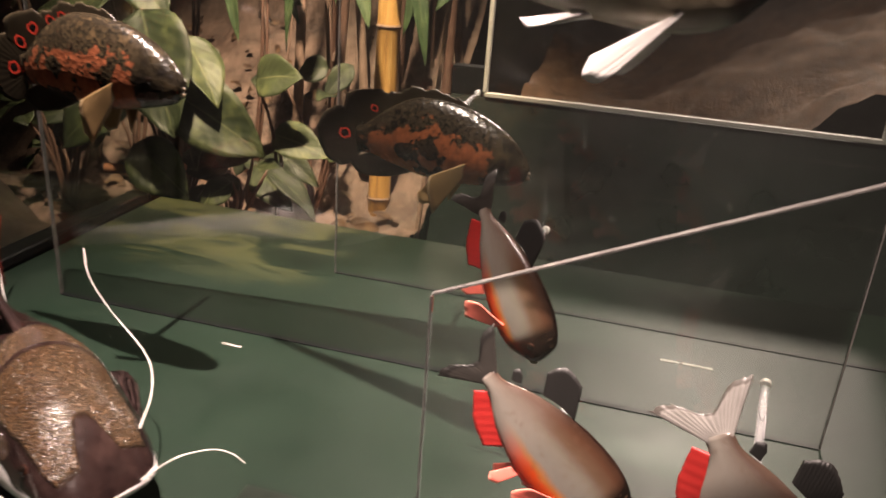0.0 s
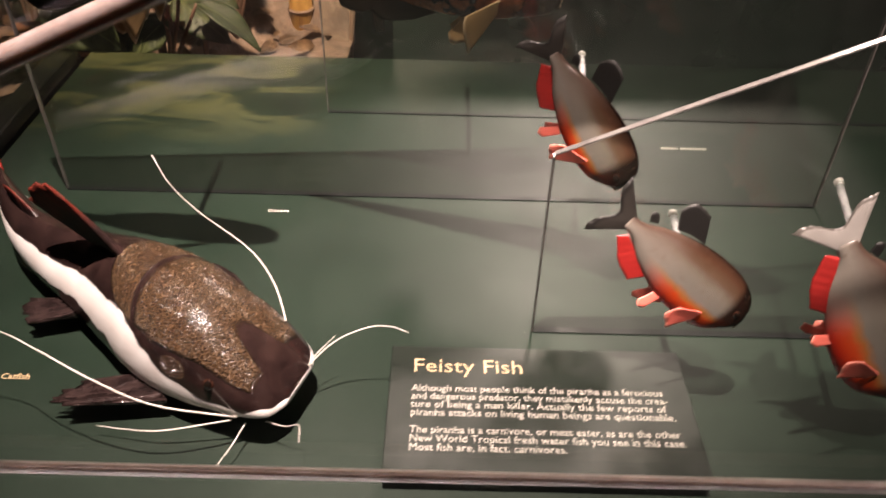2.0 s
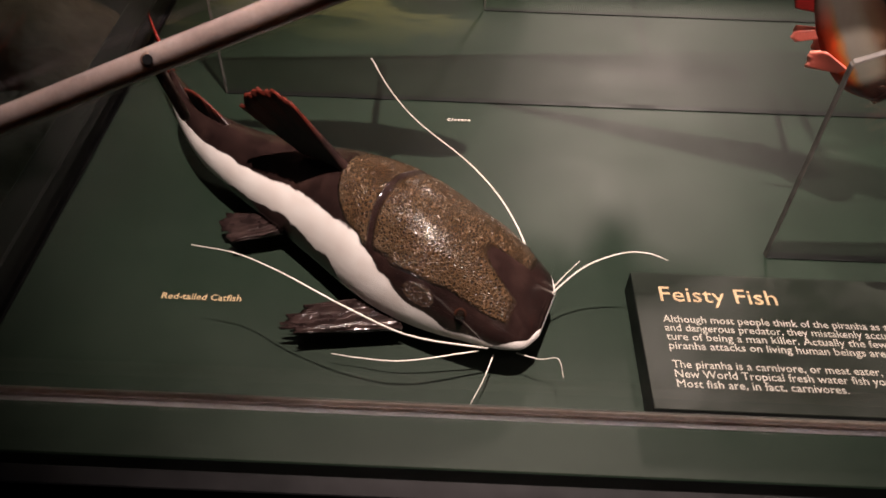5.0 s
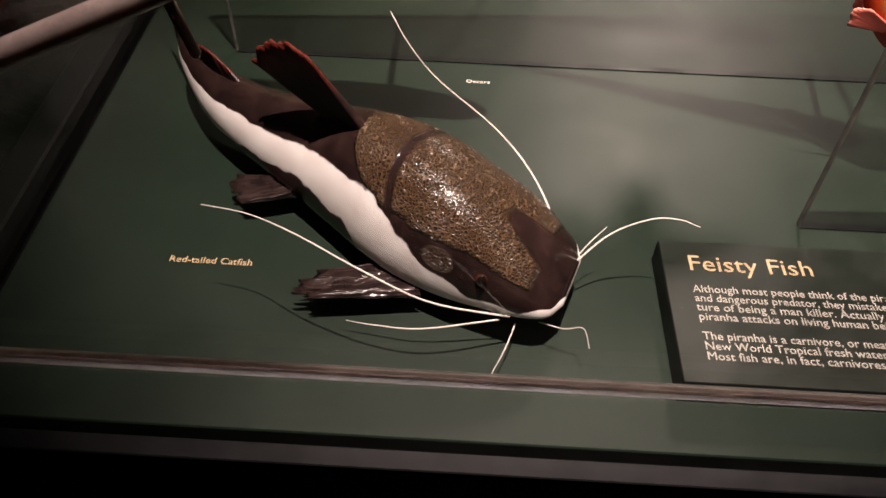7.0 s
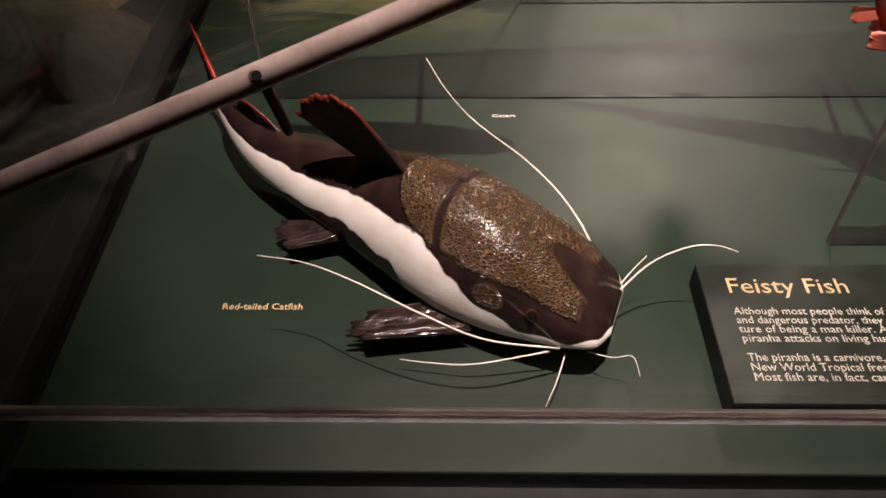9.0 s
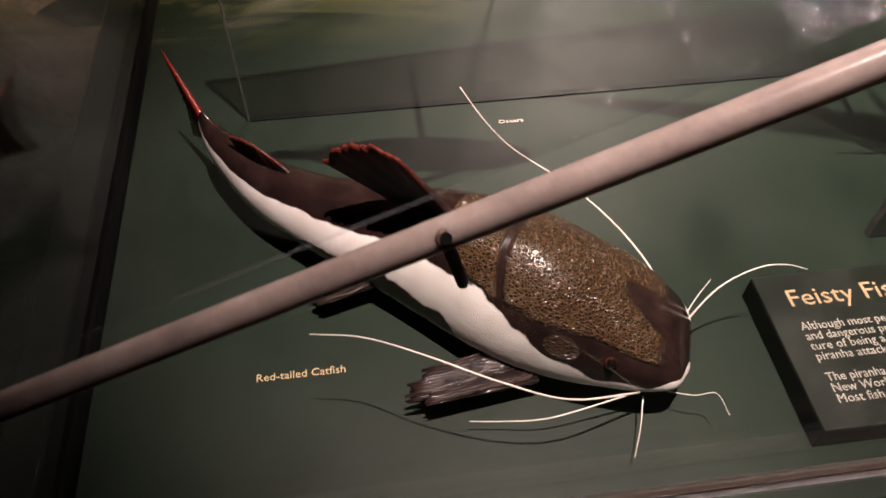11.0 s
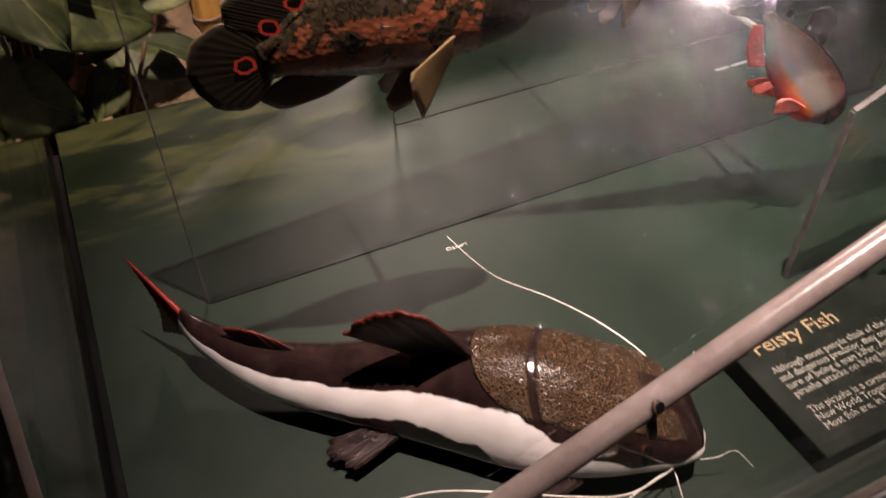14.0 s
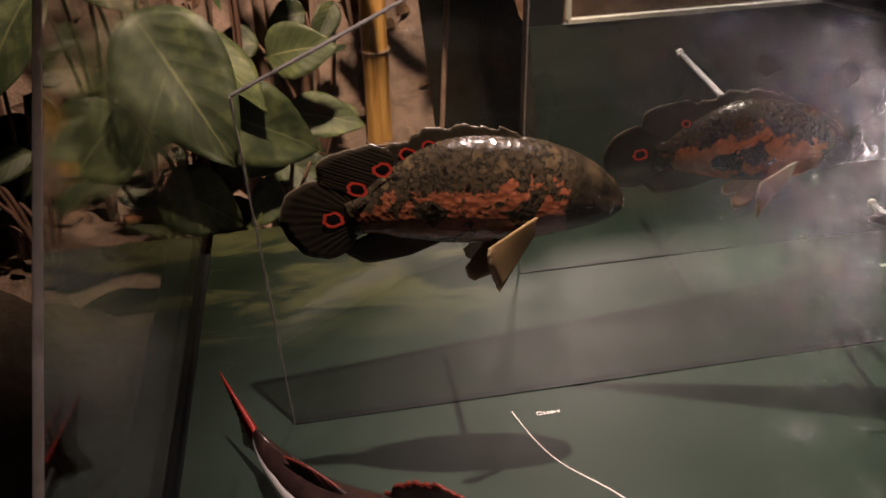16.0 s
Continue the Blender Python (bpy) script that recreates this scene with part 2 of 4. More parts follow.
def curve(pts, n):
    """Smooth points through pts (Catmull-Rom)."""
    p = np.array(pts, float)
    p = np.vstack([2 * p[0] - p[1], p, 2 * p[-1] - p[-2]])
    out = []
    m = len(p) - 3
    for s in np.linspace(0, m, n):
        i = min(int(s), m - 1)
        u = s - i
        a, b_, c, d = p[i:i + 4]
        out.append(0.5 * (2 * b_ + (c - a) * u + (2 * a - 5 * b_ + 4 * c - d) * u * u + (3 * b_ - a - 3 * c + d) * u ** 3))
    return np.array(out)


def text(words, size, at, mat, name, parent=None, wide=1.0, spacing=1.0):
    cu = bpy.data.curves.new(name, "FONT")
    cu.body, cu.size, cu.extrude, cu.space_character = words, size, 0.0002, spacing
    cu.resolution_u = 2
    ob = bpy.data.objects.new(name, cu)
    scene.collection.objects.link(ob)
    bpy.context.view_layer.update()
    me = bpy.data.meshes.new_from_object(ob.evaluated_get(bpy.context.evaluated_depsgraph_get()))
    bpy.data.objects.remove(ob)
    xs = [v.co.x for v in me.vertices]
    k = wide / (max(xs) - min(xs)) if wide != 1.0 else 1.0
    me.transform(Matrix.Diagonal((k, 1, 1, 1)))
    me.materials.clear()
    me.materials.append(mat)
    out = new(name, me)
    out.location = at
    if parent:
        under(out, parent)
    return out

# ---------------------------------------------------------------- the room and the case
bm = box(-4.0, 4.0, -4.0, 4.0, -0.1, 0.0)
thing("floor", bm, m_carpet, "dark speckled carpet of a dim museum gallery", "floor", kind="structure")
bm = box(-4.0, 4.0, -4.0, 4.0, 5.0, 5.1)
thing("ceiling", bm, m_room, "black painted gallery ceiling in shadow", "ceiling", kind="structure")
for nm, bx in (("wall_south", (-4.0, 4.0, -4.1, -4.0)), ("wall_north", (-4.0, 4.0, 4.0, 4.1)), ("wall_west", (-4.1, -4.0, -4.0, 4.0)), ("wall_east", (4.0, 4.1, -4.0, 4.0))):
    thing(nm, box(*bx, 0.0, 5.0), m_room, "plain dark gallery wall in shadow", "wall", kind="structure")

base = empty("display_base", (0, 0, 0), "black painted plinth with a green deck", "plinth")
bm = box(-0.94, 1.6, -0.375, 0.80, 0.0, 0.71, 0.004)
under(part("body", bm, m_black, base, "matt black plinth body"), base)
bm = box(-0.872, 1.6, -0.303, 0.80, 0.70, DECK, 0.0015)
under(part("deck", bm, m_deck, base, "cloudy dark green painted deck"), base)
bm = box(-0.94, 1.6, -0.378, -0.362, 0.68, 0.836, 0.003)
under(part("front_rail", bm, m_black, base, "black front rail"), base)
bm = box(-0.94, 1.6, -0.3785, -0.3615, 0.837, 0.841, 0.001)
under(part("metal_lip", bm, m_black, base, "thin dull metal lip"), base)
bm = box(-0.95, -0.905, -0.375, 0.80, 0.68, 0.757, 0.003)
under(part("side_rail", bm, m_black, base, "black side rail"), base)

# ---------------------------------------------------------------- clear sheets


def sheet(name, outline, axis, at, thick, label, edges, group="", e=0.0025):
    """A clear sheet with polished edge strips along some sides of its outline."""
    ob = thing(name, prism(outline, axis, at - thick / 2, at + thick / 2), m_clear, label, "acrylic sheet", group)
    for i in edges:
        (a0, b0), (a1, b1) = outline[i], outline[(i + 1) % len(outline)]
        d = Vector((a1 - a0, b1 - b0)).normalized()
        n = Vector((d.y, -d.x))
        cx = sum(p[0] for p in outline) / len(outline)
        cy = sum(p[1] for p in outline) / len(outline)
        if n.dot(Vector((a0 - cx, b0 - cy))) < 0:
            n = -n
        quad = [(a0 + n.x * 0.0004, b0 + n.y * 0.0004), (a1 + n.x * 0.0004, b1 + n.y * 0.0004), (a1 + n.x * e, b1 + n.y * e), (a0 + n.x * e, b0 + n.y * e)]
        part("polished_edge", prism(quad, axis, at - thick / 2, at + thick / 2, 0.0045 if e > 0.005 else 0.0006), m_edge if e > 0.005 or axis == "x" else m_edge_thin, ob, "pale polished edge")
    if axis == "y" and thick < 0.01:
        xs = [q[0] for q in outline]
        part("slot", box(min(xs), max(xs), at - thick * 0.5 - 0.001, at + thick * 0.5 + 0.0008, DECK + 0.0004, DECK + 0.0016), m_black, ob, "dark slot holding the sheet")
    return ob


SLOPE = 0.455
STAND = "standing clear sheets"
sheet("acrylic_sheet", [(0.0, DECK), (1.2, DECK), (1.2, 1.022 + 1.2 * SLOPE), (0.0, 1.022)], "y", 0.0, 0.008, "clear acrylic sheet with a sloping top, behind two piranha models", (2, 3), STAND)
sheet("acrylic_sheet", [(-0.724, DECK), (0.474, DECK), (0.474, 1.236 + 1.198 * SLOPE), (-0.724, 1.236)], "y", 0.298, 0.008, "long clear acrylic sheet with a sloping top on the deck", (1, 2, 3), STAND)
sheet("acrylic_sheet", [(-0.340, DECK), (0.95, DECK), (0.95, 1.85), (-0.340, 1.40)], "y", 0.568, 0.006, "tall clear acrylic sheet near the dark back panel", (3,), STAND).visible_shadow = False
sheet("low_glass_barrier", [(-0.885, 0.70), (1.6, 0.70), (1.6, 0.876), (-0.885, 0.876)], "y", -0.320, 0.014, "low thick clear pane along the front of the deck", (2,), e=0.009)
hole_x, hole_z = -0.548, 1.191
sheet("front_sheet", [(-0.885, 0.8885), (1.2, 0.8885), (1.2, hole_z + (1.2 - hole_x) * 0.447), (-0.885, hole_z - (hole_x * -1 - 0.885) * -0.447)], "y", -0.313, 0.014, "thick clear sheet with sloping rounded edge and drilled hole", (), e=0.0125)
rail_z = hole_z + 0.008
bm = bmesh.new()
tube(bm, [(x, -0.313, rail_z + (x - hole_x) * 0.447) for x in np.linspace(-0.885, 1.2, 40)], 0.0076, 20)
part("polished_edge", bm, m_edge, bpy.data.objects["front_sheet"], "pale rounded polished edge")
face = Vector((0.20, -0.76, 0.60)).normalized()
hole = Vector((hole_x, -0.313, rail_z)) + face * 0.0074
bm = bmesh.new()
tube(bm, [hole + face * 0.0022, hole - face * 0.034 * 0.2], 0.0027, 14)
bolt = thing("bolt", bm, m_black, "small dark bolt hole drilled through the rounded edge", "bolt")
bm = bmesh.new()
tube(bm, [hole, hole + face * 0.0012, hole + face * 0.0013], [0.0042, 0.0038, 0.0026], 16)
part("washer", bm, m_bolt, bolt, "brown metal rim")
bm = bmesh.new()
tube(bm, [(hole_x + 0.003, -0.313, rail_z - 0.004), (hole_x + 0.011, -0.313, rail_z - 0.036), (hole_x + 0.0115, -0.313, rail_z - 0.038)], [0.0032, 0.0030, 0.0018], 10)
part("shank", bm, m_bolt, bolt, "brown shank")


def lid_z(x, y):
    return 1.2050 + 0.437 * (x - hole_x) + 0.49 * (y + 0.313)


bm = bmesh.new()
low = [bm.verts.new((x, y, lid_z(x, y))) for x, y in ((-0.86, -0.302), (1.2, -0.302), (1.2, 0.93), (-0.86, 0.93))]
high = [bm.verts.new(q.co + Vector((-0.0024, -0.0027, 0.0055))) for q in low]
bm.faces.new(low)
bm.faces.new(high[::-1])
for i in range(4):
    bm.faces.new((low[i], low[(i + 1) % 4], high[(i + 1) % 4], high[i]))
lid = thing("slanted_lid", bm, m_lid, "scratched clear acrylic lid sloping up over the models", "acrylic lid")
lid.visible_shadow = False
sheet("side_sheet", [(-0.31, DECK), (0.78, DECK), (0.78, 1.60), (0.55, 1.52), (-0.31, 0.845)], "x", -0.886, 0.009, "clear side sheet with a sloping pale edge", (3,))

# ---------------------------------------------------------------- back panel and window
bm = prism([(0.80, 0.70), (0.96, 0.70), (0.96, 1.04), (0.945, 1.04)], "x", -0.236, 1.6)
thing("back_panel", bm, m_wallgreen, "dark green glossy panel behind the deck", "panel", kind="structure")
win = empty("window_frame", (-0.159, 0.945, 1.045), "thin white frame of a dark window behind the deck", "window frame")
for nm, bx in (("bottom_strip", (-0.162, 0.625, 0.938, 0.95, 1.043, 1.052)), ("side_strip", (-0.166, -0.157, 0.938, 0.95, 1.052, 1.75)), ("side_strip", (0.616, 0.628, 0.938, 0.95, 1.052, 1.75))):
    under(part(nm, box(*bx, 0.001), m_white, win, "white painted strip"), win)
pane = thing("window_glass", box(-0.155, 0.615, 0.947, 0.951, 1.053, 1.75), m_clear, "dark window pane in a thin white frame", "window pane", kind="structure")
pane.visible_shadow = False
thing("wall_back", box(-0.238, -0.168, 0.952, 0.99, 0.5, 1.10), m_black, "dark wall beside the window", "wall", kind="structure")
thing("wall_back_side", box(0.63, 1.6, 0.952, 0.99, 0.5, 2.2), m_wallgreen, "dark green wall beside the window", "wall", kind="structure")

# ---------------------------------------------------------------- sign and small captions
sign = empty("text_panel", (-0.18, -0.245, DECK), "dark green sign block with gold heading and cream text", "sign")
under(part("block", box(-0.180, 0.168, -0.247, -0.066, DECK, 0.783, 0.001), m_black, sign, "black sides of the block"), sign)
under(part("face_plate", box(-0.1795, 0.1675, -0.2465, -0.0665, 0.7831, 0.785, 0.0006), m_panel, sign, "dark green face"), sign)
TOP = 0.7853
text("Feisty Fish", 0.030, (-0.154, -0.108, TOP), m_gold, "heading", sign, wide=0.128)
LINES = ("Although most people think of the piranha as a ferocious", "and dangerous predator, they mistakenly accuse the crea-",
         "ture of being a man killer. Actually the few reports of", "piranha attacks on living human beings are questionable.", "",
         "The piranha is a carnivore, or meat eater, as are the other", "New World Tropical fresh water fish you see in this case.", "Most fish are, in fact, carnivores.")
WIDE = (0.290, 0.293, 0.290, 0.297, 0, 0.298, 0.301, 0.170)
for i, (words, w) in enumerate(zip(LINES, WIDE)):
    if words:
        text(words, 0.0135, (-0.1535, -0.1375 - 0.01185 * i, TOP), m_cream, "text_line", sign, wide=w)


def caption(words, size, at, wide, mat, label):
    tagged(text(words, size, at, mat, "caption", None, wide), label, "caption", "captions on the deck")


caption("Red-tailed Catfish", 0.0125, (-0.709, -0.106, DECK + 0.0004), 0.090, m_caption_gold, "small gold caption lettered on the green deck")
caption("Oscars", 0.0095, (-0.396, 0.247, DECK + 0.0004), 0.033, m_caption_cream, "small cream caption lettered on the green deck")
bm = bmesh.new()
for x0, x1 in ((0.262, 0.292), (0.297, 0.343)):
    box(x0, x1, 0.462, 0.468, DECK + 0.0003, DECK + 0.0008, bm=bm)
thing("caption", bm, m_cream, "small cream caption, too faint to read", "caption", "captions on the deck")

# ---------------------------------------------------------------- fish models


def uv_face(bm, verts, uvs, lay, mat):
    try:
        f = bm.faces.new(verts)
    except ValueError:
        return
    f.material_index, f.smooth = mat, True
    for l, q in zip(f.loops, uvs):
        l[lay].uv = q


def body(bm, lay, spine, prof, n=28, rings=48, power=2.2, mat=0, box_head=0.0):
    """Loft along spine (points from nose to tail); prof rows: share of length, top, bottom, half width, all from the spine."""
    pts = curve(spine, rings)
    us = np.linspace(0, 1, rings)
    pr = np.array(prof, float)
    dense = curve(pr, 240)
    cols = [np.interp(us, dense[:, 0], dense[:, k]) for k in (1, 2, 3)]
    loops = []
    for i in range(rings):
        d = Vector(pts[min(i + 1, rings - 1)] - pts[max(i - 1, 0)]).normalized()
        side = d.cross(Vector((0, 0, 1))).normalized()
        pw = power + (box_head * max(0.0, 1.0 - us[i] / 0.45) if box_head else 0.0)
        up = side.cross(d)
        tp, bt, hw = (max(c[i], 0.0006) for c in cols)
        ring = []
        for k in range(n):
            a = 2 * math.pi * k / n
            ca, sa = math.cos(a), math.sin(a)
            ex = 2.0 / pw
            vz = math.copysign(abs(ca) ** ex, ca) * (tp if ca >= 0 else bt)
            vx = math.copysign(abs(sa) ** ex, sa) * hw
            ring.append(bm.verts.new(Vector(pts[i]) + up * vz + side * vx))
        loops.append(ring)
    for i in range(rings - 1):
        for k in range(n):
            k2 = (k + 1) % n
            va, vb = (1 - abs(1 - 2 * k / n)), (1 - abs(1 - 2 * (k + 1) / n))
            uv_face(bm, (loops[i][k], loops[i][k2], loops[i + 1][k2], loops[i + 1][k]), ((us[i], va), (us[i], vb), (us[i + 1], vb), (us[i + 1], va)), lay, mat)
    for ring, u in ((loops[0], 0.0), (loops[-1], 1.0)):
        uv_face(bm, ring, [(u, 0.5)] * n, lay, mat)


def fin(bm, lay, base, tip, thick, mat, rays=14, rows=6, ripple=0.0012, ragged=0.0, seed=0):
    """A fin with rays: a thin double skin between a base line and a tip line."""
    rng = random.Random(seed)
    B, T = curve(base, rays * 2 + 1), curve(tip, rays * 2 + 1)
    nrm = Vector(np.cross(B[-1] - B[0], T[rays] - B[rays]))
    nrm.normalize()
    skins = []
    jag = [1.0 - ragged * rng.random() for _ in range(rays * 2 + 1)]
    for sgn in (1, -1):
        grid = []
        for j in range(rows + 1):
            w = j / rows
            row = []
            for i in range(rays * 2 + 1):
                p = Vector(B[i] + (T[i] - B[i]) * w * jag[i])
                h = thick * (1 - 0.8 * w) + ripple * (1 if i % 2 else -0.4) * (1 - 0.4 * w)
                edge = 0.25 if i in (0, rays * 2) else 1.0
                row.append(bm.verts.new(p + nrm * sgn * max(h * edge, 0.00015)))
            grid.append(row)
        skins.append(grid)
    m = rays * 2
    for grid in skins:
        for j in range(rows):
            for i in range(m):
                uv_face(bm, (grid[j][i], grid[j][i + 1], grid[j + 1][i + 1], grid[j + 1][i]), ((i / m, j / rows), ((i + 1) / m, j / rows), ((i + 1) / m, (j + 1) / rows), (i / m, (j + 1) / rows)), lay, mat)
    f0, f1 = skins
    rim = [(rows, i) for i in range(m + 1)]
    for (j0, i0), (j1, i1) in zip(rim, rim[1:]):
        uv_face(bm, (f0[j0][i0], f0[j1][i1], f1[j1][i1], f1[j0][i0]), ((i0 / m, 1),) * 4, lay, mat)
    for i in (0, m):
        for j in range(rows):
            uv_face(bm, (f0[j][i], f0[j + 1][i], f1[j + 1][i], f1[j][i]), ((i / m, j / rows),) * 4, lay, mat)


def ball(bm, at, r, mat, squash=1.0):
    made = bmesh.ops.create_uvsphere(bm, u_segments=16, v_segments=10, radius=r, matrix=Matrix.Translation(at) @ Matrix.Diagonal((1, 1, squash, 1)))
    for vtx in made["verts"]:
        for f in vtx.link_faces:
            f.material_index, f.smooth = mat, True


def uvs(t):
    s = split(t, t.nodes.new("ShaderNodeUVMap").outputs[0])
    return s[0], s[1]


m_eye, t, b = material("eye_gloss", 0.05)
b.inputs["Base Color"].default_value = (0.006, 0.004, 0.003, 1)
m_iris, t, b = material("iris_brown", 0.12)
b.inputs["Base Color"].default_value = (0.035, 0.013, 0.008, 1)

# catfish skin: dark brown back, olive pebbled head shield, white side band, black belly
m_cat, t, b = material("catfish_skin", 0.2)
u, w = uvs(t)
v = coords(t)
wob = calc(t, "MULTIPLY_ADD", noise_tex(t, v, 24.0, 3.0), 0.10, -0.05)
wobs = calc(t, "MULTIPLY_ADD", noise_tex(t, v, 90.0, 2.0), 0.012, -0.006)
ww = calc(t, "ADD", calc(t, "ADD", w, wob), wobs)
# upper border of the white band along the length
up_edge = ramp(t, u, [(0.0, (0.24,) * 3), (0.03, (0.38,) * 3), (0.10, (0.455,) * 3), (0.18, (0.465,) * 3), (0.27, (0.43,) * 3), (0.32, (0.34,) * 3), (0.385, (0.262,) * 3), (0.48, (0.258,) * 3), (0.64, (0.255,) * 3), (1.0, (0.36,) * 3)], "EASE")
lo_edge = ramp(t, u, [(0.0, (1.4,) * 3), (0.20, (1.3,) * 3), (0.29, (0.66,) * 3), (0.37, (0.52,) * 3), (0.44, (0.45,) * 3), (0.56, (0.43,) * 3), (0.68, (0.48,) * 3), (0.8, (0.66,) * 3), (1.0, (0.9,) * 3)], "EASE")
white = calc(t, "MULTIPLY", smooth(t, calc(t, "SUBTRACT", ww, up_edge), 0.0, 0.012), smooth(t, calc(t, "SUBTRACT", lo_edge, ww), 0.0, 0.012))
dark = ramp(t, noise_tex(t, v, 30.0, 5.0, 0.65), [(0.3, (0.007, 0.004, 0.004)), (0.55, (0.018, 0.010, 0.009)), (0.75, (0.036, 0.020, 0.017))])
notch = calc(t, "SUBTRACT", u, calc(t, "MULTIPLY", calc(t, "SUBTRACT", 1.0, smooth(t, w, 0.01, 0.11)), 0.10))
def oval(cu, cw, ru, rw):
    """1 inside an oval of the skin, 0 outside."""
    du = calc(t, "POWER", calc(t, "ABSOLUTE", calc(t, "MULTIPLY", calc(t, "SUBTRACT", u, cu), 1 / ru)), 2.0)
    dw = calc(t, "POWER", calc(t, "ABSOLUTE", calc(t, "MULTIPLY", calc(t, "SUBTRACT", calc(t, "ADD", w, wobs), cw), 1 / rw)), 2.0)
    return smooth(t, calc(t, "SUBTRACT", 1.0, calc(t, "ADD", du, dw)), 0.0, 0.10)


shield_u = calc(t, "MULTIPLY", smooth(t, notch, 0.075, 0.095), smooth(t, calc(t, "MULTIPLY", u, -1.0), -0.372, -0.366))
shield = calc(t, "MULTIPLY", shield_u, smooth(t, calc(t, "MULTIPLY", ww, -1.0), -0.292, -0.268))
shield = calc(t, "MAXIMUM", shield, oval(0.375, 0.0, 0.083, 0.275))
gap = calc(t, "SUBTRACT", 1.0, smooth(t, calc(t, "MULTIPLY", calc(t, "ABSOLUTE", calc(t, "SUBTRACT", calc(t, "MULTIPLY_ADD", calc(t, "POWER", w, 2.0), 0.22, u), 0.365)), -1.0), -0.009, -0.003))
shield = calc(t, "MULTIPLY", shield, gap)
patch = oval(0.262, 0.362, 0.027, 0.048)
shield = calc(t, "MAXIMUM", shield, calc(t, "MULTIPLY", patch, 0.4))
vor = node(t, "ShaderNodeTexVoronoi", Scale=310.0)
vor.feature = "DISTANCE_TO_EDGE"
dist = node(t, "ShaderNodeTexNoise", Scale=60.0)
warp = t.nodes.new("ShaderNodeVectorMath")
warp.operation = "MULTIPLY_ADD"
t.links.new(dist.outputs["Color"], warp.inputs[0])
warp.inputs[1].default_value = (0.005, 0.005, 0.005)
t.links.new(v, warp.inputs[2])
t.links.new(v, dist.inputs["Vector"])
t.links.new(warp.outputs[0], vor.inputs["Vector"])
pebble = ramp(t, vor.outputs["Distance"], [(0.02, (1, 1, 1)), (0.36, (0, 0, 0))], "EASE")
olive = mix(t, pebble, (0.034, 0.021, 0.013), ramp(t, noise_tex(t, v, 16.0, 4.0), [(0.3, (0.062, 0.031, 0.013)), (0.55, (0.090, 0.052, 0.026)), (0.75, (0.118, 0.080, 0.050))]))
col = mix(t, shield, dark, olive)
bone = ramp(t, noise_tex(t, v, 40.0, 4.0), [(0.3, (0.72, 0.67, 0.64)), (0.7, (0.88, 0.86, 0.84))])
col = mix(t, white, col, bone)
t.links.new(col, b.inputs["Base Color"])
rough = calc(t, "MULTIPLY_ADD", calc(t, "MAXIMUM", white, calc(t, "MULTIPLY", shield, 0.45)), 0.25, calc(t, "MULTIPLY_ADD", noise_tex(t, v, 120.0), 0.16, 0.06))
t.links.new(rough, b.inputs["Roughness"])
hgt = calc(t, "ADD", calc(t, "MULTIPLY", calc(t, "MULTIPLY", pebble, shield), 1.0), calc(t, "MULTIPLY", noise_tex(t, v, 140.0, 3.0), 0.07))
bump(t, b, hgt, 1.0, 0.0042)
b.inputs["Specular IOR Level"].default_value = 0.9

m_catfin, t, b = material("catfish_fin", 0.42)
b.inputs["Specular IOR Level"].default_value = 0.3
u, w = uvs(t)
v = coords(t)
rays_ = calc(t, "MULTIPLY_ADD", calc(t, "SINE", calc(t, "MULTIPLY", u, 95.0)), 0.5, 0.5)
red = calc(t, "MULTIPLY", smooth(t, calc(t, "MULTIPLY_ADD", noise_tex(t, v, 50.0), 0.4, w), 0.58, 1.1), calc(t, "MULTIPLY_ADD", rays_, 0.35, 0.45))
t.links.new(mix(t, red, ramp(t, noise_tex(t, v, 60.0), [(0.3, (0.010, 0.006, 0.006)), (0.7, (0.035, 0.018, 0.016))]), (0.13, 0.018, 0.010)), b.inputs["Base Color"])
bump(t, b, rays_, 0.4, 0.001)
m_catfin_dark, t, b = material("catfish_fin_dark", 0.2)
u, w = uvs(t)
t.links.new(ramp(t, noise_tex(t, coords(t), 60.0), [(0.3, (0.010, 0.006, 0.006)), (0.7, (0.042, 0.027, 0.025))]), b.inputs["Base Color"])
bump(t, b, calc(t, "SINE", calc(t, "MULTIPLY_ADD", u, 80.0, calc(t, "MULTIPLY", noise_tex(t, coords(t), 40.0), 9.0))), 0.8, 0.0016)
m_tail = mottled("tail_red", (0.13, 0.009, 0.008), (0.30, 0.028, 0.018), 40.0, 0.25, 120.0, 0.3)
m_barbel = mottled("barbel_white", (0.62, 0.58, 0.52), (0.80, 0.77, 0.72), 60.0, 0.4)
m_barbel_dark = mottled("barbel_root_grey", (0.10, 0.08, 0.07), (0.25, 0.22, 0.20), 60.0, 0.35)


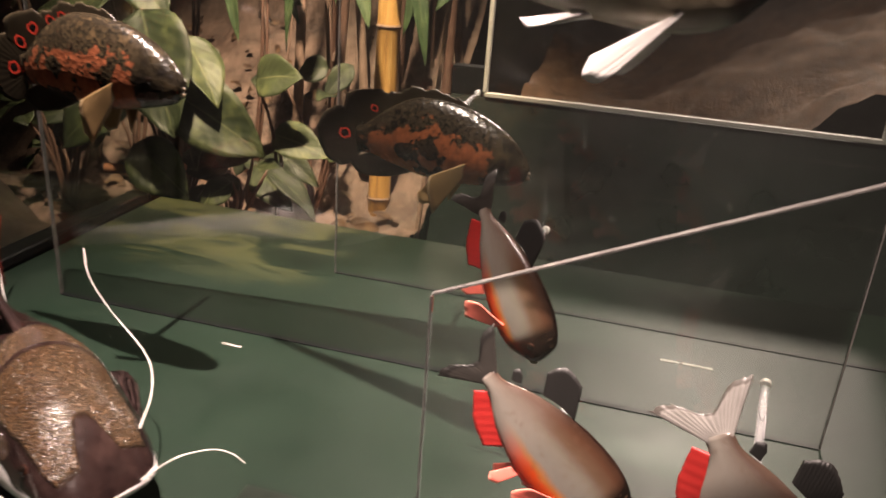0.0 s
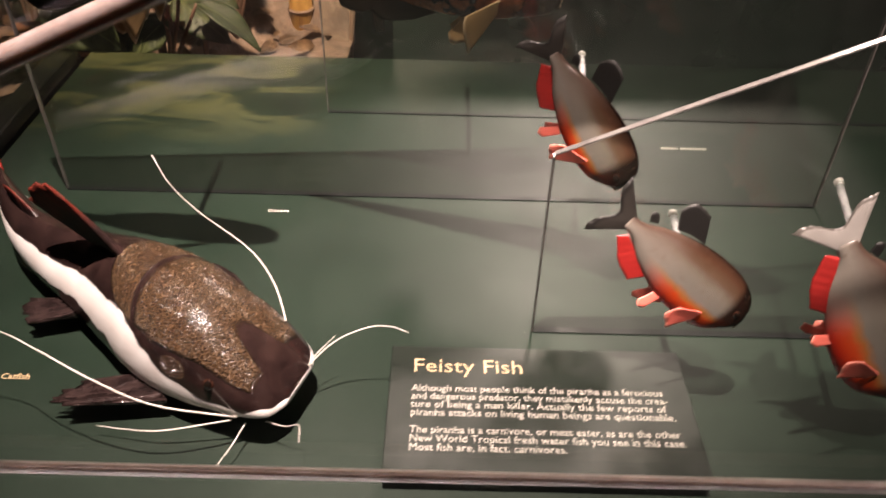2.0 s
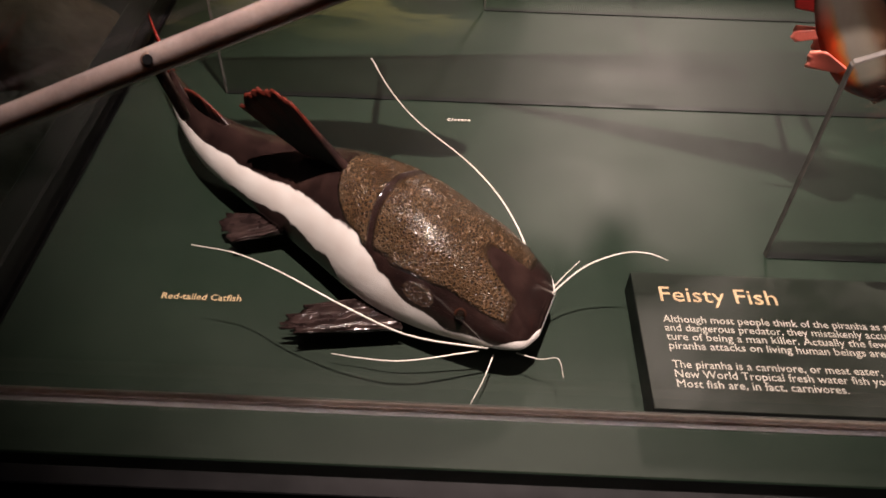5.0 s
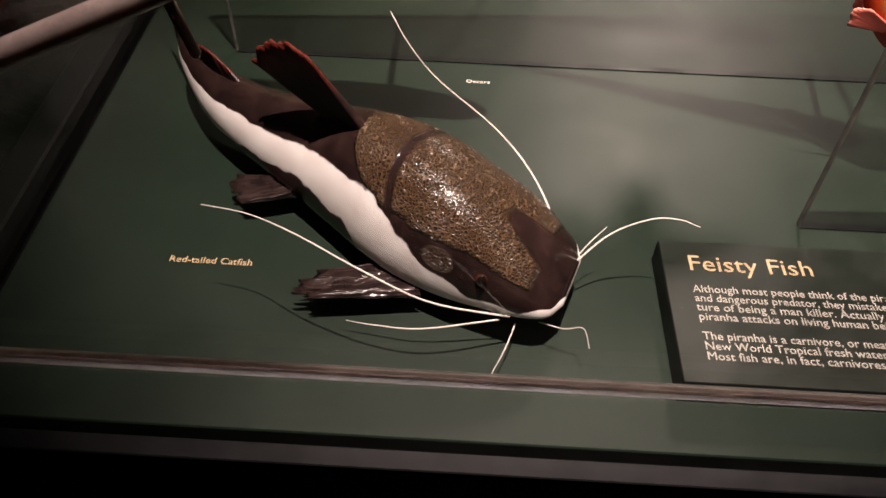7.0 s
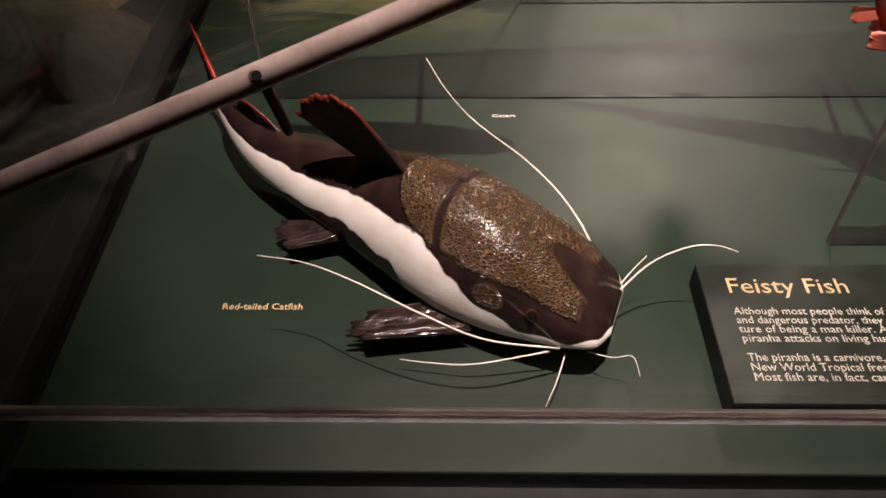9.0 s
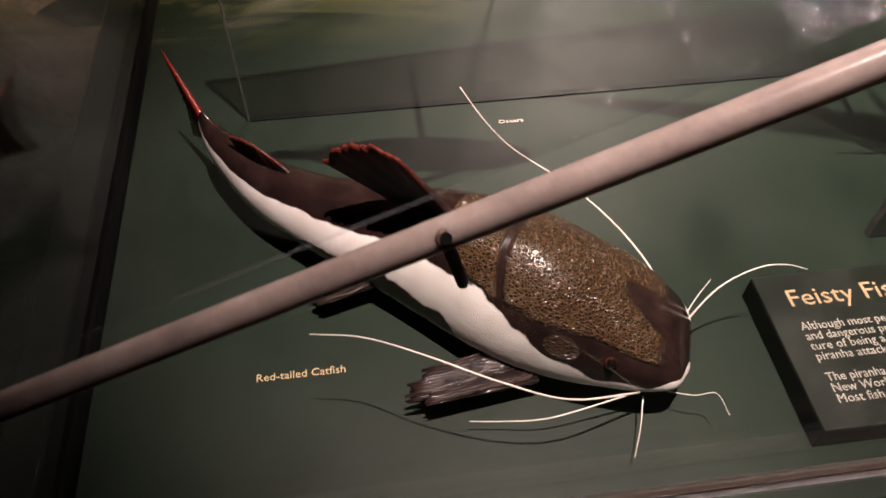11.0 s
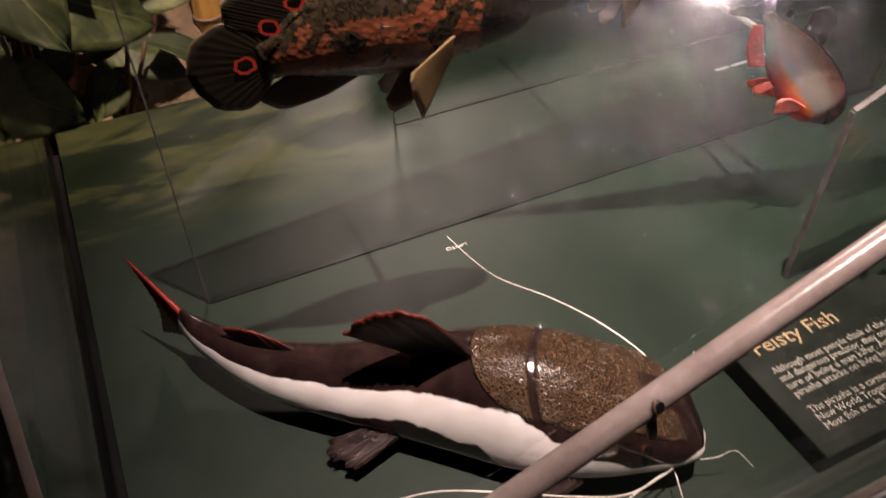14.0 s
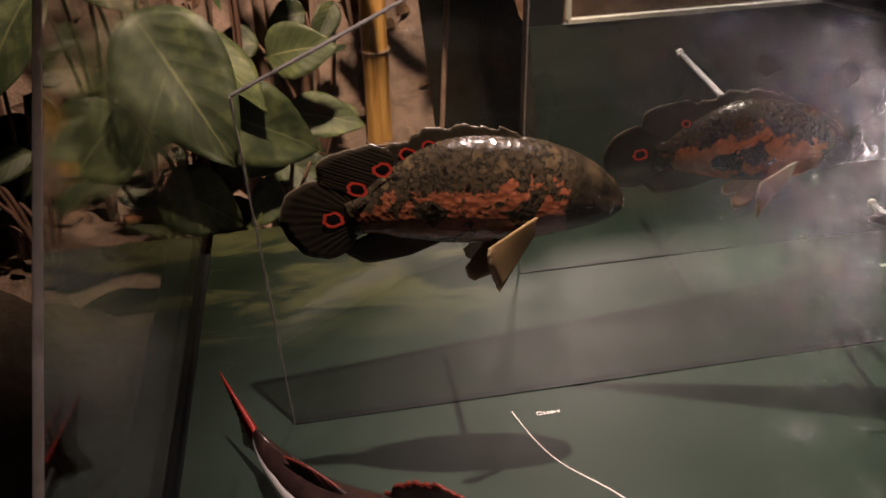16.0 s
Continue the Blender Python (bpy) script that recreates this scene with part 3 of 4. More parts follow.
def catfish():
    bm = bmesh.new()
    lay = bm.loops.layers.uv.new("UVMap")
    spine = [(-0.279, -0.146, 0.800), (-0.312, -0.134, 0.798), (-0.350, -0.114, 0.796), (-0.399, -0.087, 0.793), (-0.460, -0.042, 0.790), (-0.520, 0.000, 0.790), (-0.575, 0.034, 0.795), (-0.630, 0.066, 0.800), (-0.690, 0.112, 0.807), (-0.735, 0.165, 0.818), (-0.762, 0.205, 0.828)]
    prof = [(0.0, 0.005, 0.003, 0.032), (0.03, 0.018, 0.005, 0.051), (0.08, 0.035, 0.007, 0.060), (0.15, 0.058, 0.012, 0.067), (0.24, 0.086, 0.020, 0.073), (0.36, 0.108, 0.026, 0.077), (0.46, 0.103, 0.032, 0.067), (0.58, 0.078, 0.038, 0.053), (0.72, 0.054, 0.036, 0.037), (0.85, 0.036, 0.032, 0.023), (0.95, 0.026, 0.024, 0.013), (1.0, 0.026, 0.026, 0.006)]
    body(bm, lay, spine, prof, 52, 96, 2.0, 0, 0.55)
    # caudal fin, two lobes
    fin(bm, lay, [(-0.758, 0.200, 0.845), (-0.764, 0.208, 0.828), (-0.758, 0.200, 0.806)], [(-0.799, 0.268, 0.893), (-0.784, 0.240, 0.835), (-0.788, 0.246, 0.778)], 0.003, 3, 12, 8, 0.0012)
    # adipose, dorsal
    fin(bm, lay, [(-0.655, 0.086, 0.850), (-0.685, 0.108, 0.848), (-0.712, 0.136, 0.846)], [(-0.672, 0.098, 0.862), (-0.700, 0.118, 0.874), (-0.726, 0.146, 0.862)], 0.003, 1, 10)
    fin(bm, lay, [(-0.497, -0.032, 0.890), (-0.523, -0.008, 0.886), (-0.550, 0.012, 0.878)], [(-0.549, -0.030, 0.975), (-0.575, -0.010, 0.976), (-0.602, 0.008, 0.958), (-0.620, 0.024, 0.926)], 0.004, 1, 11, 8, 0.0022, 0.07, 5)
    # left pectoral and pelvic, right pectoral and pelvic
    fin(bm, lay, [(-0.430, -0.158, 0.782), (-0.456, -0.140, 0.778), (-0.480, -0.118, 0.776)], [(-0.550, -0.174, 0.786), (-0.568, -0.152, 0.776), (-0.540, -0.124, 0.772)], 0.004, 2, 11, 7, 0.0028, 0.22, 3)
    fin(bm, lay, [(-0.575, -0.022, 0.782), (-0.592, -0.008, 0.780), (-0.606, 0.004, 0.780)], [(-0.640, -0.040, 0.779), (-0.660, -0.016, 0.774), (-0.664, 0.010, 0.780)], 0.004, 2, 9, 6, 0.0026, 0.18, 4)
    fin(bm, lay, [(-0.345, -0.020, 0.800), (-0.368, 0.000, 0.796), (-0.395, 0.020, 0.796)], [(-0.395, 0.045, 0.798), (-0.425, 0.062, 0.800), (-0.445, 0.055, 0.800)], 0.004, 2, 10, 6, 0.002)
    fin(bm, lay, [(-0.525, 0.060, 0.785), (-0.545, 0.070, 0.785), (-0.560, 0.078, 0.785)], [(-0.530, 0.098, 0.782), (-0.552, 0.108, 0.782), (-0.575, 0.108, 0.784)], 0.003, 2, 8, 5, 0.002)
    # barbels: root to tip
    for mat, r, pts in (
            (4, 0.0021, [(-0.296, -0.110, 0.812), (-0.304, -0.076, 0.834), (-0.328, -0.018, 0.842), (-0.366, 0.028, 0.856), (-0.425, 0.044, 0.899), (-0.456, 0.050, 0.936), (-0.478, 0.071, 0.963)]),
            (4, 0.0019, [(-0.284, -0.128, 0.797), (-0.244, -0.105, 0.828), (-0.205, -0.097, 0.845), (-0.178, -0.100, 0.850), (-0.158, -0.107, 0.848)]),
            (4, 0.0016, [(-0.284, -0.126, 0.797), (-0.262, -0.104, 0.812), (-0.244, -0.090, 0.824)]),
            (4, 0.0021, [(-0.342, -0.190, 0.795), (-0.418, -0.210, 0.836), (-0.478, -0.203, 0.866), (-0.541, -0.178, 0.883), (-0.593, -0.148, 0.876), (-0.640, -0.137, 0.874)]),
            (4, 0.0017, [(-0.350, -0.186, 0.785), (-0.426, -0.195, 0.775), (-0.473, -0.190, 0.770), (-0.503, -0.186, 0.770)]),
            (4, 0.0015, [(-0.335, -0.188, 0.782), (-0.345, -0.216, 0.778), (-0.358, -0.244, 0.774)]),
            (4, 0.0011, [(-0.312, -0.186, 0.784), (-0.289, -0.197, 0.790), (-0.272, -0.203, 0.800), (-0.268, -0.226, 0.800)])):
        c = curve(pts, 24)
        tube(bm, [tuple(p) for p in c], [r * 0.54 * (1.0 - 0.6 * i / 23) for i in range(24)], 8, mat)
    # eyes
    for at, s in (((-0.3709, -0.1724, 0.8276), 1), ((-0.3010, -0.0840, 0.8230), 1)):
        ball(bm, at, 0.0069, 6)
        ball(bm, (at[0], at[1] - 0.0036 * (1 if at[1] < -0.1 else -1), at[2] + 0.0036), 0.0046, 5)
    thing("catfish_model", bm, [m_cat, m_catfin, m_catfin_dark, m_tail, m_barbel, m_eye, m_iris], "glossy painted catfish model, white side band, lying on the deck", "fish model")


catfish()

# oscars: olive black with orange blotches, red-rimmed spots
def blotchy(name, olive, orange, amount, spots, offset):
    m, t, b = material(name, 0.25)
    u, w = uvs(t)
    v = coords(t)
    mv = node(t, "ShaderNodeMapping", Location=offset)
    t.links.new(v, mv.inputs["Vector"])
    v = mv.outputs[0]
    base = ramp(t, noise_tex(t, v, 62.0, 5.0, 0.65), [(0.36, (0.007, 0.006, 0.005)), (0.46, olive), (0.54, (0.012, 0.011, 0.008)), (0.64, tuple(c * f for c, f in zip(olive, (1.6, 1.5, 1.35))))])
    blot = smooth(t, calc(t, "ADD", w, calc(t, "MULTIPLY_ADD", noise_tex(t, v, 26.0, 5.0, 0.65), 1.1, -0.55)), 0.46 - amount, 0.50 - amount)
    holes = smooth(t, noise_tex(t, v, 24.0, 3.0, 0.55, 0.5), 0.545, 0.565)
    blot = calc(t, "MULTIPLY", blot, calc(t, "SUBTRACT", 1.0, holes))
    blot = calc(t, "MULTIPLY", blot, smooth(t, calc(t, "MULTIPLY", u, -1.0), -0.98, -0.9))
    blot = calc(t, "MULTIPLY", blot, smooth(t, calc(t, "ADD", u, calc(t, "MULTIPLY_ADD", noise_tex(t, v, 30.0), 0.4, -0.2)), 0.17, 0.22))
    col = mix(t, blot, base, ramp(t, noise_tex(t, v, 70.0), [(0.3, orange), (0.7, tuple(min(1, c * 1.7) for c in orange))]))
    vor = node(t, "ShaderNodeTexVoronoi", Scale=150.0)
    t.links.new(v, vor.inputs["Vector"])
    col = mix(t, 0.5, col, mix(t, vor.outputs["Distance"], (1.3, 1.25, 1.1), (0.3, 0.3, 0.3)), "MULTIPLY")
    head = calc(t, "MULTIPLY", smooth(t, calc(t, "MULTIPLY", u, -1.0), -0.26, -0.16), calc(t, "SUBTRACT", 1.0, calc(t, "MULTIPLY", blot, 0.8)))
    col = mix(t, head, col, ramp(t, noise_tex(t, v, 30.0), [(0.38, (0.006, 0.005, 0.004)), (0.52, (0.019, 0.015, 0.009)), (0.70, (0.050, 0.035, 0.018))]))
    t.links.new(col, b.inputs["Base Color"])
    bump(t, b, vor.outputs["Distance"], 0.45, 0.0015)
    return m


m_oscA = blotchy("oscar_skin_bright", (0.046, 0.034, 0.020), (0.155, 0.050, 0.024), 0.09, 1, (0, 0, 0))
m_oscB = blotchy("oscar_skin_dark", (0.034, 0.025, 0.016), (0.15, 0.050, 0.022), 0.05, 1, (3.1, 1.7, 0.4))


def finmat(name, dark, light, rim, rim_at=0.9, freq=110.0, rough=0.35):
    m, t, b = material(name, rough)
    u, w = uvs(t)
    v = coords(t)
    rays_ = calc(t, "MULTIPLY_ADD", calc(t, "SINE", calc(t, "MULTIPLY", u, freq)), 0.5, 0.5)
    col = mix(t, calc(t, "MULTIPLY", rays_, 0.4), mix(t, noise_tex(t, v, 50.0, 3.0), dark, light), light)
    t.links.new(mix(t, smooth(t, w, rim_at, rim_at + 0.06), col, rim), b.inputs["Base Color"])
    bump(t, b, rays_, 0.18, 0.0008)
    return m


m_oscfin = finmat("oscar_fin", (0.006, 0.005, 0.004), (0.026, 0.020, 0.011), (0.12, 0.095, 0.06), 0.96)
m_oscpec = finmat("oscar_pectoral", (0.12, 0.075, 0.030), (0.24, 0.16, 0.075), (0.34, 0.25, 0.14), 0.9)
m_ring = mottled("ring_red", (0.42, 0.03, 0.02), (0.62, 0.07, 0.04), 90.0, 0.3)
m_spot = mottled("spot_black", (0.004, 0.003, 0.003), (0.012, 0.009, 0.008), 90.0, 0.3)
m_lip = mottled("lip_tan", (0.16, 0.12, 0.07), (0.32, 0.24, 0.15), 60.0, 0.3)


def ringspot(bm, x, z, y, r, seed, lift=0.0):
    """A wobbly red ring round a black spot, lying on the flank (both sides)."""
    rng = random.Random(seed)
    n = 18
    wob = [1 + 0.28 * (rng.random() - 0.5) for _ in range(n)]
    for sgn in (-1, 1):
        for k in range(n):
            a0, a1 = 2 * math.pi * k / n, 2 * math.pi * (k + 1) / n
            w0, w1 = wob[k], wob[(k + 1) % n]
            q = []
            for a, w, s in ((a0, w0, 1.0), (a1, w1, 1.0), (a1, w1, 0.68), (a0, w0, 0.68)):
                q.append(bm.verts.new((x + r * 1.15 * w * s * math.cos(a), sgn * (y + 0.0006), z + r * w * s * math.sin(a))))
            bm.faces.new(q).material_index = 3
            c = bm.verts.new((x, sgn * (y + 0.0007), z))
            p0 = bm.verts.new((x + r * 0.8 * w0 * math.cos(a0), sgn * (y + 0.0004), z + r * 0.7 * w0 * math.sin(a0)))
            p1 = bm.verts.new((x + r * 0.8 * w1 * math.cos(a1), sgn * (y + 0.0004), z + r * 0.7 * w1 * math.sin(a1)))
            bm.faces.new((c, p0, p1)).material_index = 4


def oscar(name, skin, matrix, label, rings, length=0.325):
    """Nose at x = 0, tail towards -x, up is z; all in shares of the length."""
    bm = bmesh.new()
    lay = bm.loops.layers.uv.new("UVMap")
    L = length

    def P(*p):
        return [(x * L, y * L, z * L) for x, y, z in p]
    spine = P((0, 0, 0), (-0.2, 0, 0.03), (-0.45, 0, 0.032), (-0.65, 0, 0.0), (-0.80, 0, -0.035))
    prof = [(0, 0.030 * L, 0.028 * L, 0.028 * L), (0.05, 0.074 * L, 0.064 * L, 0.050 * L), (0.18, 0.135 * L, 0.110 * L, 0.072 * L), (0.36, 0.188 * L, 0.150 * L, 0.084 * L), (0.55, 0.196 * L, 0.150 * L, 0.078 * L), (0.75, 0.135 * L, 0.105 * L, 0.055 * L), (0.90, 0.074 * L, 0.066 * L, 0.030 * L), (1.0, 0.060 * L, 0.060 * L, 0.012 * L)]
    body(bm, lay, spine, prof, 36, 60, 2.0)
    # tail fan
    fin(bm, lay, P((-0.775, 0, 0.022), (-0.79, 0, -0.038), (-0.775, 0, -0.092)), P((-0.80, 0, 0.078), (-0.90, 0, 0.100), (-0.985, 0, 0.040), (-1.005, 0, -0.055), (-0.955, 0, -0.150), (-0.87, 0, -0.178), (-0.80, 0, -0.145)), 0.005 * L, 1, 14, 7, 0.002 * L, 0.03, 1)
    # dorsal: spiny front, rounded rear lobe
    fin(bm, lay, P((-0.28, 0, 0.205), (-0.50, 0, 0.200), (-0.68, 0, 0.118)), P((-0.33, 0, 0.252), (-0.52, 0, 0.272), (-0.70, 0, 0.200)), 0.006 * L, 1, 16, 6, 0.003 * L, 0.30, 2)
    fin(bm, lay, P((-0.58, 0, 0.155), (-0.68, 0, 0.095), (-0.76, 0, 0.030)), P((-0.72, 0, 0.215), (-0.87, 0, 0.165), (-0.88, 0, 0.080)), 0.006 * L, 1, 12, 6, 0.002 * L, 0.03, 3)
    # anal
    fin(bm, lay, P((-0.50, 0, -0.112), (-0.62, 0, -0.105), (-0.74, 0, -0.085)), P((-0.62, 0, -0.170), (-0.76, 0, -0.195), (-0.84, 0, -0.140)), 0.006 * L, 1, 12, 6, 0.002 * L, 0.03, 4)
    # pelvic pair and pectoral pair
    for s in (-1, 1):
        fin(bm, lay, P((-0.32, 0.030 * s, -0.110), (-0.36, 0.030 * s, -0.110), (-0.40, 0.028 * s, -0.108)), P((-0.38, 0.050 * s, -0.22), (-0.44, 0.055 * s, -0.235), (-0.46, 0.05 * s, -0.19)), 0.005 * L, 2, 8, 5, 0.002 * L, 0.05, 5)
        fin(bm, lay, P((-0.255, 0.078 * s, 0.01), (-0.262, 0.080 * s, -0.02), (-0.258, 0.076 * s, -0.055)), P((-0.40, 0.110 * s, -0.08), (-0.395, 0.115 * s, -0.15), (-0.36, 0.105 * s, -0.25)), 0.005 * L, 2, 9, 6, 0.002 * L, 0.04, 6)
        ball(bm, (-0.105 * L, 0.051 * L * s, 0.035 * L), 0.020 * L, 6)
        ball(bm, (-0.103 * L, 0.058 * L * s, 0.036 * L), 0.0155 * L, 7)
    # lips
    for dz in (0.010, -0.010):
        tube(bm, [(-0.055 * L, -0.034 * L, dz * L - 0.004 * L), (-0.02 * L, -0.024 * L, dz * L), (0.004 * L, 0, dz * L), (-0.02 * L, 0.024 * L, dz * L), (-0.055 * L, 0.034 * L, dz * L - 0.004 * L)], 0.0085 * L, 8, 5)
    for i, (x, z, r) in enumerate(rings):
        yy = 0.006 * L if x < -0.78 or z > 0.15 else 0.03 * L
        ringspot(bm, x * L, z * L, yy, r * L, i + 3)
    ob = thing(name, bm, [skin, m_oscfin, m_oscpec, m_ring, m_spot, m_lip, m_iris, m_eye], label, "fish model", "oscar models")
    ob.matrix_world = matrix
    return ob


def aim(nose, tail, roll=0.0):
    """Pose with +x from tail to nose and z as near up as can be."""
    x = (Vector(nose) - Vector(tail)).normalized()
    y = Vector((0, 0, 1)).cross(x).normalized()
    z = x.cross(y)
    m = Matrix((x, y, z)).transposed().to_4x4()
    m.translation = nose
    return m @ pose(0, 0, 0, roll, 0, 0)


oscar("oscar_model", m_oscA, aim((-0.362, 0.132, 1.164), (-0.672, 0.172, 1.170)), "painted oscar fish model, orange blotches and red-ringed dorsal spots",
      [(-0.845, -0.030, 0.028), (-0.765, 0.085, 0.026), (-0.69, 0.145, 0.024), (-0.62, 0.182, 0.020), (-0.56, 0.205, 0.018), (-0.52, 0.210, 0.010)])
oscar("oscar_model", m_oscB, aim((0.034, 0.338, 1.060), (-0.294, 0.366, 1.092)), "dark oscar fish model with one ringed tail spot and orange flank",
      [(-0.86, -0.02, 0.026), (-0.72, 0.13, 0.016)])

# piranhas: silver flank, brown back, red-orange throat and belly
m_pir, t, b = material("piranha_skin", 0.2)
u, w = uvs(t)
v = coords(t)
n1 = calc(t, "MULTIPLY_ADD", noise_tex(t, v, 40.0, 5.0), 0.10, -0.05)
ww = calc(t, "ADD", w, n1)
col = ramp(t, ww, [(0.06, (0.014, 0.007, 0.005)), (0.21, (0.045, 0.021, 0.012)), (0.33, (0.070, 0.044, 0.028)), (0.43, (0.12, 0.108, 0.088)), (0.59, (0.15, 0.142, 0.124)), (0.645, (0.28, 0.12, 0.035)), (0.70, (0.42, 0.055, 0.012)), (0.84, (0.42, 0.022, 0.009))])
tailgrey = smooth(t, calc(t, "ADD", u, n1), 0.52, 0.76)
col = mix(t, tailgrey, col, ramp(t, ww, [(0.2, (0.07, 0.045, 0.034)), (0.6, (0.20, 0.18, 0.155))]))
headmask = smooth(t, calc(t, "MULTIPLY", u, -1.0), -0.31, -0.24)
col = mix(t, headmask, col, ramp(t, ww, [(0.2, (0.006, 0.004, 0.003)), (0.55, (0.014, 0.008, 0.006)), (0.74, (0.07, 0.014, 0.008)), (0.9, (0.40, 0.030, 0.012))]))
vor = node(t, "ShaderNodeTexVoronoi", Scale=330.0)
t.links.new(v, vor.inputs["Vector"])
fleck = ramp(t, noise_tex(t, v, 170.0, 2.0), [(0.60, (0, 0, 0)), (0.70, (1, 1, 1))])
col = mix(t, calc(t, "MULTIPLY", fleck, 0.35), col, (0.09, 0.055, 0.035))
t.links.new(col, b.inputs["Base Color"])
t.links.new(calc(t, "MULTIPLY_ADD", noise_tex(t, v, 60.0), 0.2, 0.10), b.inputs["Roughness"])
b.inputs["Specular IOR Level"].default_value = 0.25
bump(t, b, vor.outputs["Distance"], 0.22, 0.0006)
m_pirred = finmat("piranha_red_fin", (0.22, 0.010, 0.010), (0.40, 0.028, 0.024), (0.22, 0.010, 0.010), 0.93, 45.0)
m_pirpink = finmat("piranha_pink_fin", (0.62, 0.11, 0.085), (0.78, 0.20, 0.15), (0.80, 0.28, 0.21), 0.9, 50.0)
m_pirblack = finmat("piranha_dark_fin", (0.003, 0.003, 0.003), (0.010, 0.009, 0.008), (0.014, 0.012, 0.011), 0.93, 80.0, 0.5)
m_pirtail = finmat("piranha_dark_tail", (0.008, 0.007, 0.006), (0.030, 0.026, 0.022), (0.008, 0.007, 0.006), 0.75, 90.0, 0.5)
m_pirtail_pale = finmat("piranha_pale_tail", (0.14, 0.13, 0.115), (0.52, 0.49, 0.46), (0.10, 0.09, 0.08), 0.86, 90.0)


def piranha(matrix, label, tail_mat, L=0.225, fat=1.0):
    bm = bmesh.new()
    lay = bm.loops.layers.uv.new("UVMap")

    def P(*p):
        return [(x * L, y * L, z * L) for x, y, z in p]
    spine = P((0, 0, -0.03), (-0.12, 0, -0.01), (-0.38, 0, 0.0), (-0.65, 0, 0.01), (-0.84, 0, 0.02))
    prof = [(0, 0.030 * L, 0.028 * L, 0.030 * L), (0.05, 0.085 * L, 0.055 * L, 0.058 * L), (0.15, 0.150 * L, 0.125 * L, 0.074 * L), (0.34, 0.205 * L, 0.205 * L, 0.082 * L), (0.54, 0.195 * L, 0.205 * L, 0.070 * L), (0.74, 0.125 * L, 0.135 * L, 0.044 * L), (0.90, 0.055 * L, 0.055 * L, 0.028 * L), (1.0, 0.045 * L, 0.045 * L, 0.012 * L)]
    prof = [(a, c * fat, d * fat, e) for a, c, d, e in prof]
    body(bm, lay, spine, prof, 32, 54, 1.95)
    fin(bm, lay, P((-0.82, 0, 0.062), (-0.835, 0, 0.02), (-0.82, 0, -0.022)), P((-0.99, 0, 0.20), (-0.985, 0, 0.12), (-0.915, 0, 0.02), (-0.985, 0, -0.08), (-0.99, 0, -0.16)), 0.008 * L, 1, 14, 6, 0.003 * L, 0.08, 7)
    fin(bm, lay, P((-0.45, 0, 0.192 * fat), (-0.54, 0, 0.185 * fat), (-0.62, 0, 0.160 * fat)), P((-0.54, 0, 0.30), (-0.64, 0, 0.305), (-0.68, 0, 0.23)), 0.008 * L, 2, 10, 6, 0.003 * L, 0.06, 8)
    fin(bm, lay, P((-0.715, 0, 0.105), (-0.735, 0, 0.095), (-0.755, 0, 0.085)), P((-0.735, 0, 0.135), (-0.765, 0, 0.145), (-0.78, 0, 0.12)), 0.006 * L, 2, 5, 3, 0.002 * L)
    fin(bm, lay, P((-0.55, 0, -0.150 * fat), (-0.67, 0, -0.100 * fat), (-0.79, 0, -0.030)), P((-0.62, 0, -0.215), (-0.73, 0, -0.170), (-0.83, 0, -0.075)), 0.009 * L, 3, 14, 6, 0.0014 * L, 0.05, 9)
    for s in (-1, 1):
        fin(bm, lay, P((-0.235, 0.082 * s, -0.085), (-0.245, 0.084 * s, -0.11), (-0.242, 0.078 * s, -0.14)), P((-0.385, 0.150 * s, -0.13), (-0.425, 0.165 * s, -0.195), (-0.355, 0.145 * s, -0.255)), 0.006 * L, 4, 7, 5, 0.002 * L, 0.04, 10)
        fin(bm, lay, P((-0.43, 0.028 * s, -0.190 * fat), (-0.455, 0.028 * s, -0.195 * fat), (-0.48, 0.026 * s, -0.190 * fat)), P((-0.47, 0.055 * s, -0.265), (-0.505, 0.06 * s, -0.275), (-0.525, 0.05 * s, -0.25)), 0.005 * L, 4, 6, 4, 0.002 * L, 0.04, 11)
        ball(bm, (-0.082 * L, 0.058 * L * s, 0.012 * L), 0.026 * L, 5)
        ball(bm, (-0.080 * L, 0.068 * L * s, 0.012 * L), 0.020 * L, 6)
    tube(bm, [(-0.045 * L, -0.045 * L, -0.055 * L), (-0.005 * L, -0.022 * L, -0.048 * L), (0.004 * L, 0, -0.046 * L), (-0.005 * L, 0.022 * L, -0.048 * L), (-0.045 * L, 0.045 * L, -0.055 * L)], 0.008 * L, 8, 7)
    ob = thing("piranha_model", bm, [m_pir, tail_mat, m_pirblack, m_pirred, m_pirpink, m_iris, m_eye, m_lip], label, "fish model", "piranha models")
    ob.matrix_world = matrix
    return ob


piranha(aim((0.109, 0.098, 0.918), (-0.012, 0.185, 1.085), -14), "painted piranha model diving nose down, silver flank and red belly", m_pirtail, 0.225, 0.86)
piranha(aim((0.214, -0.096, 0.872), (0.058, -0.066, 0.992), -20), "painted piranha model with dark tail and orange belly", m_pirtail, 0.215, 0.9)
piranha(aim((0.383, -0.170, 0.838), (0.268, -0.128, 1.012), -22), "painted piranha model with pale tail and bright orange throat", m_pirtail_pale, 0.246, 1.04)

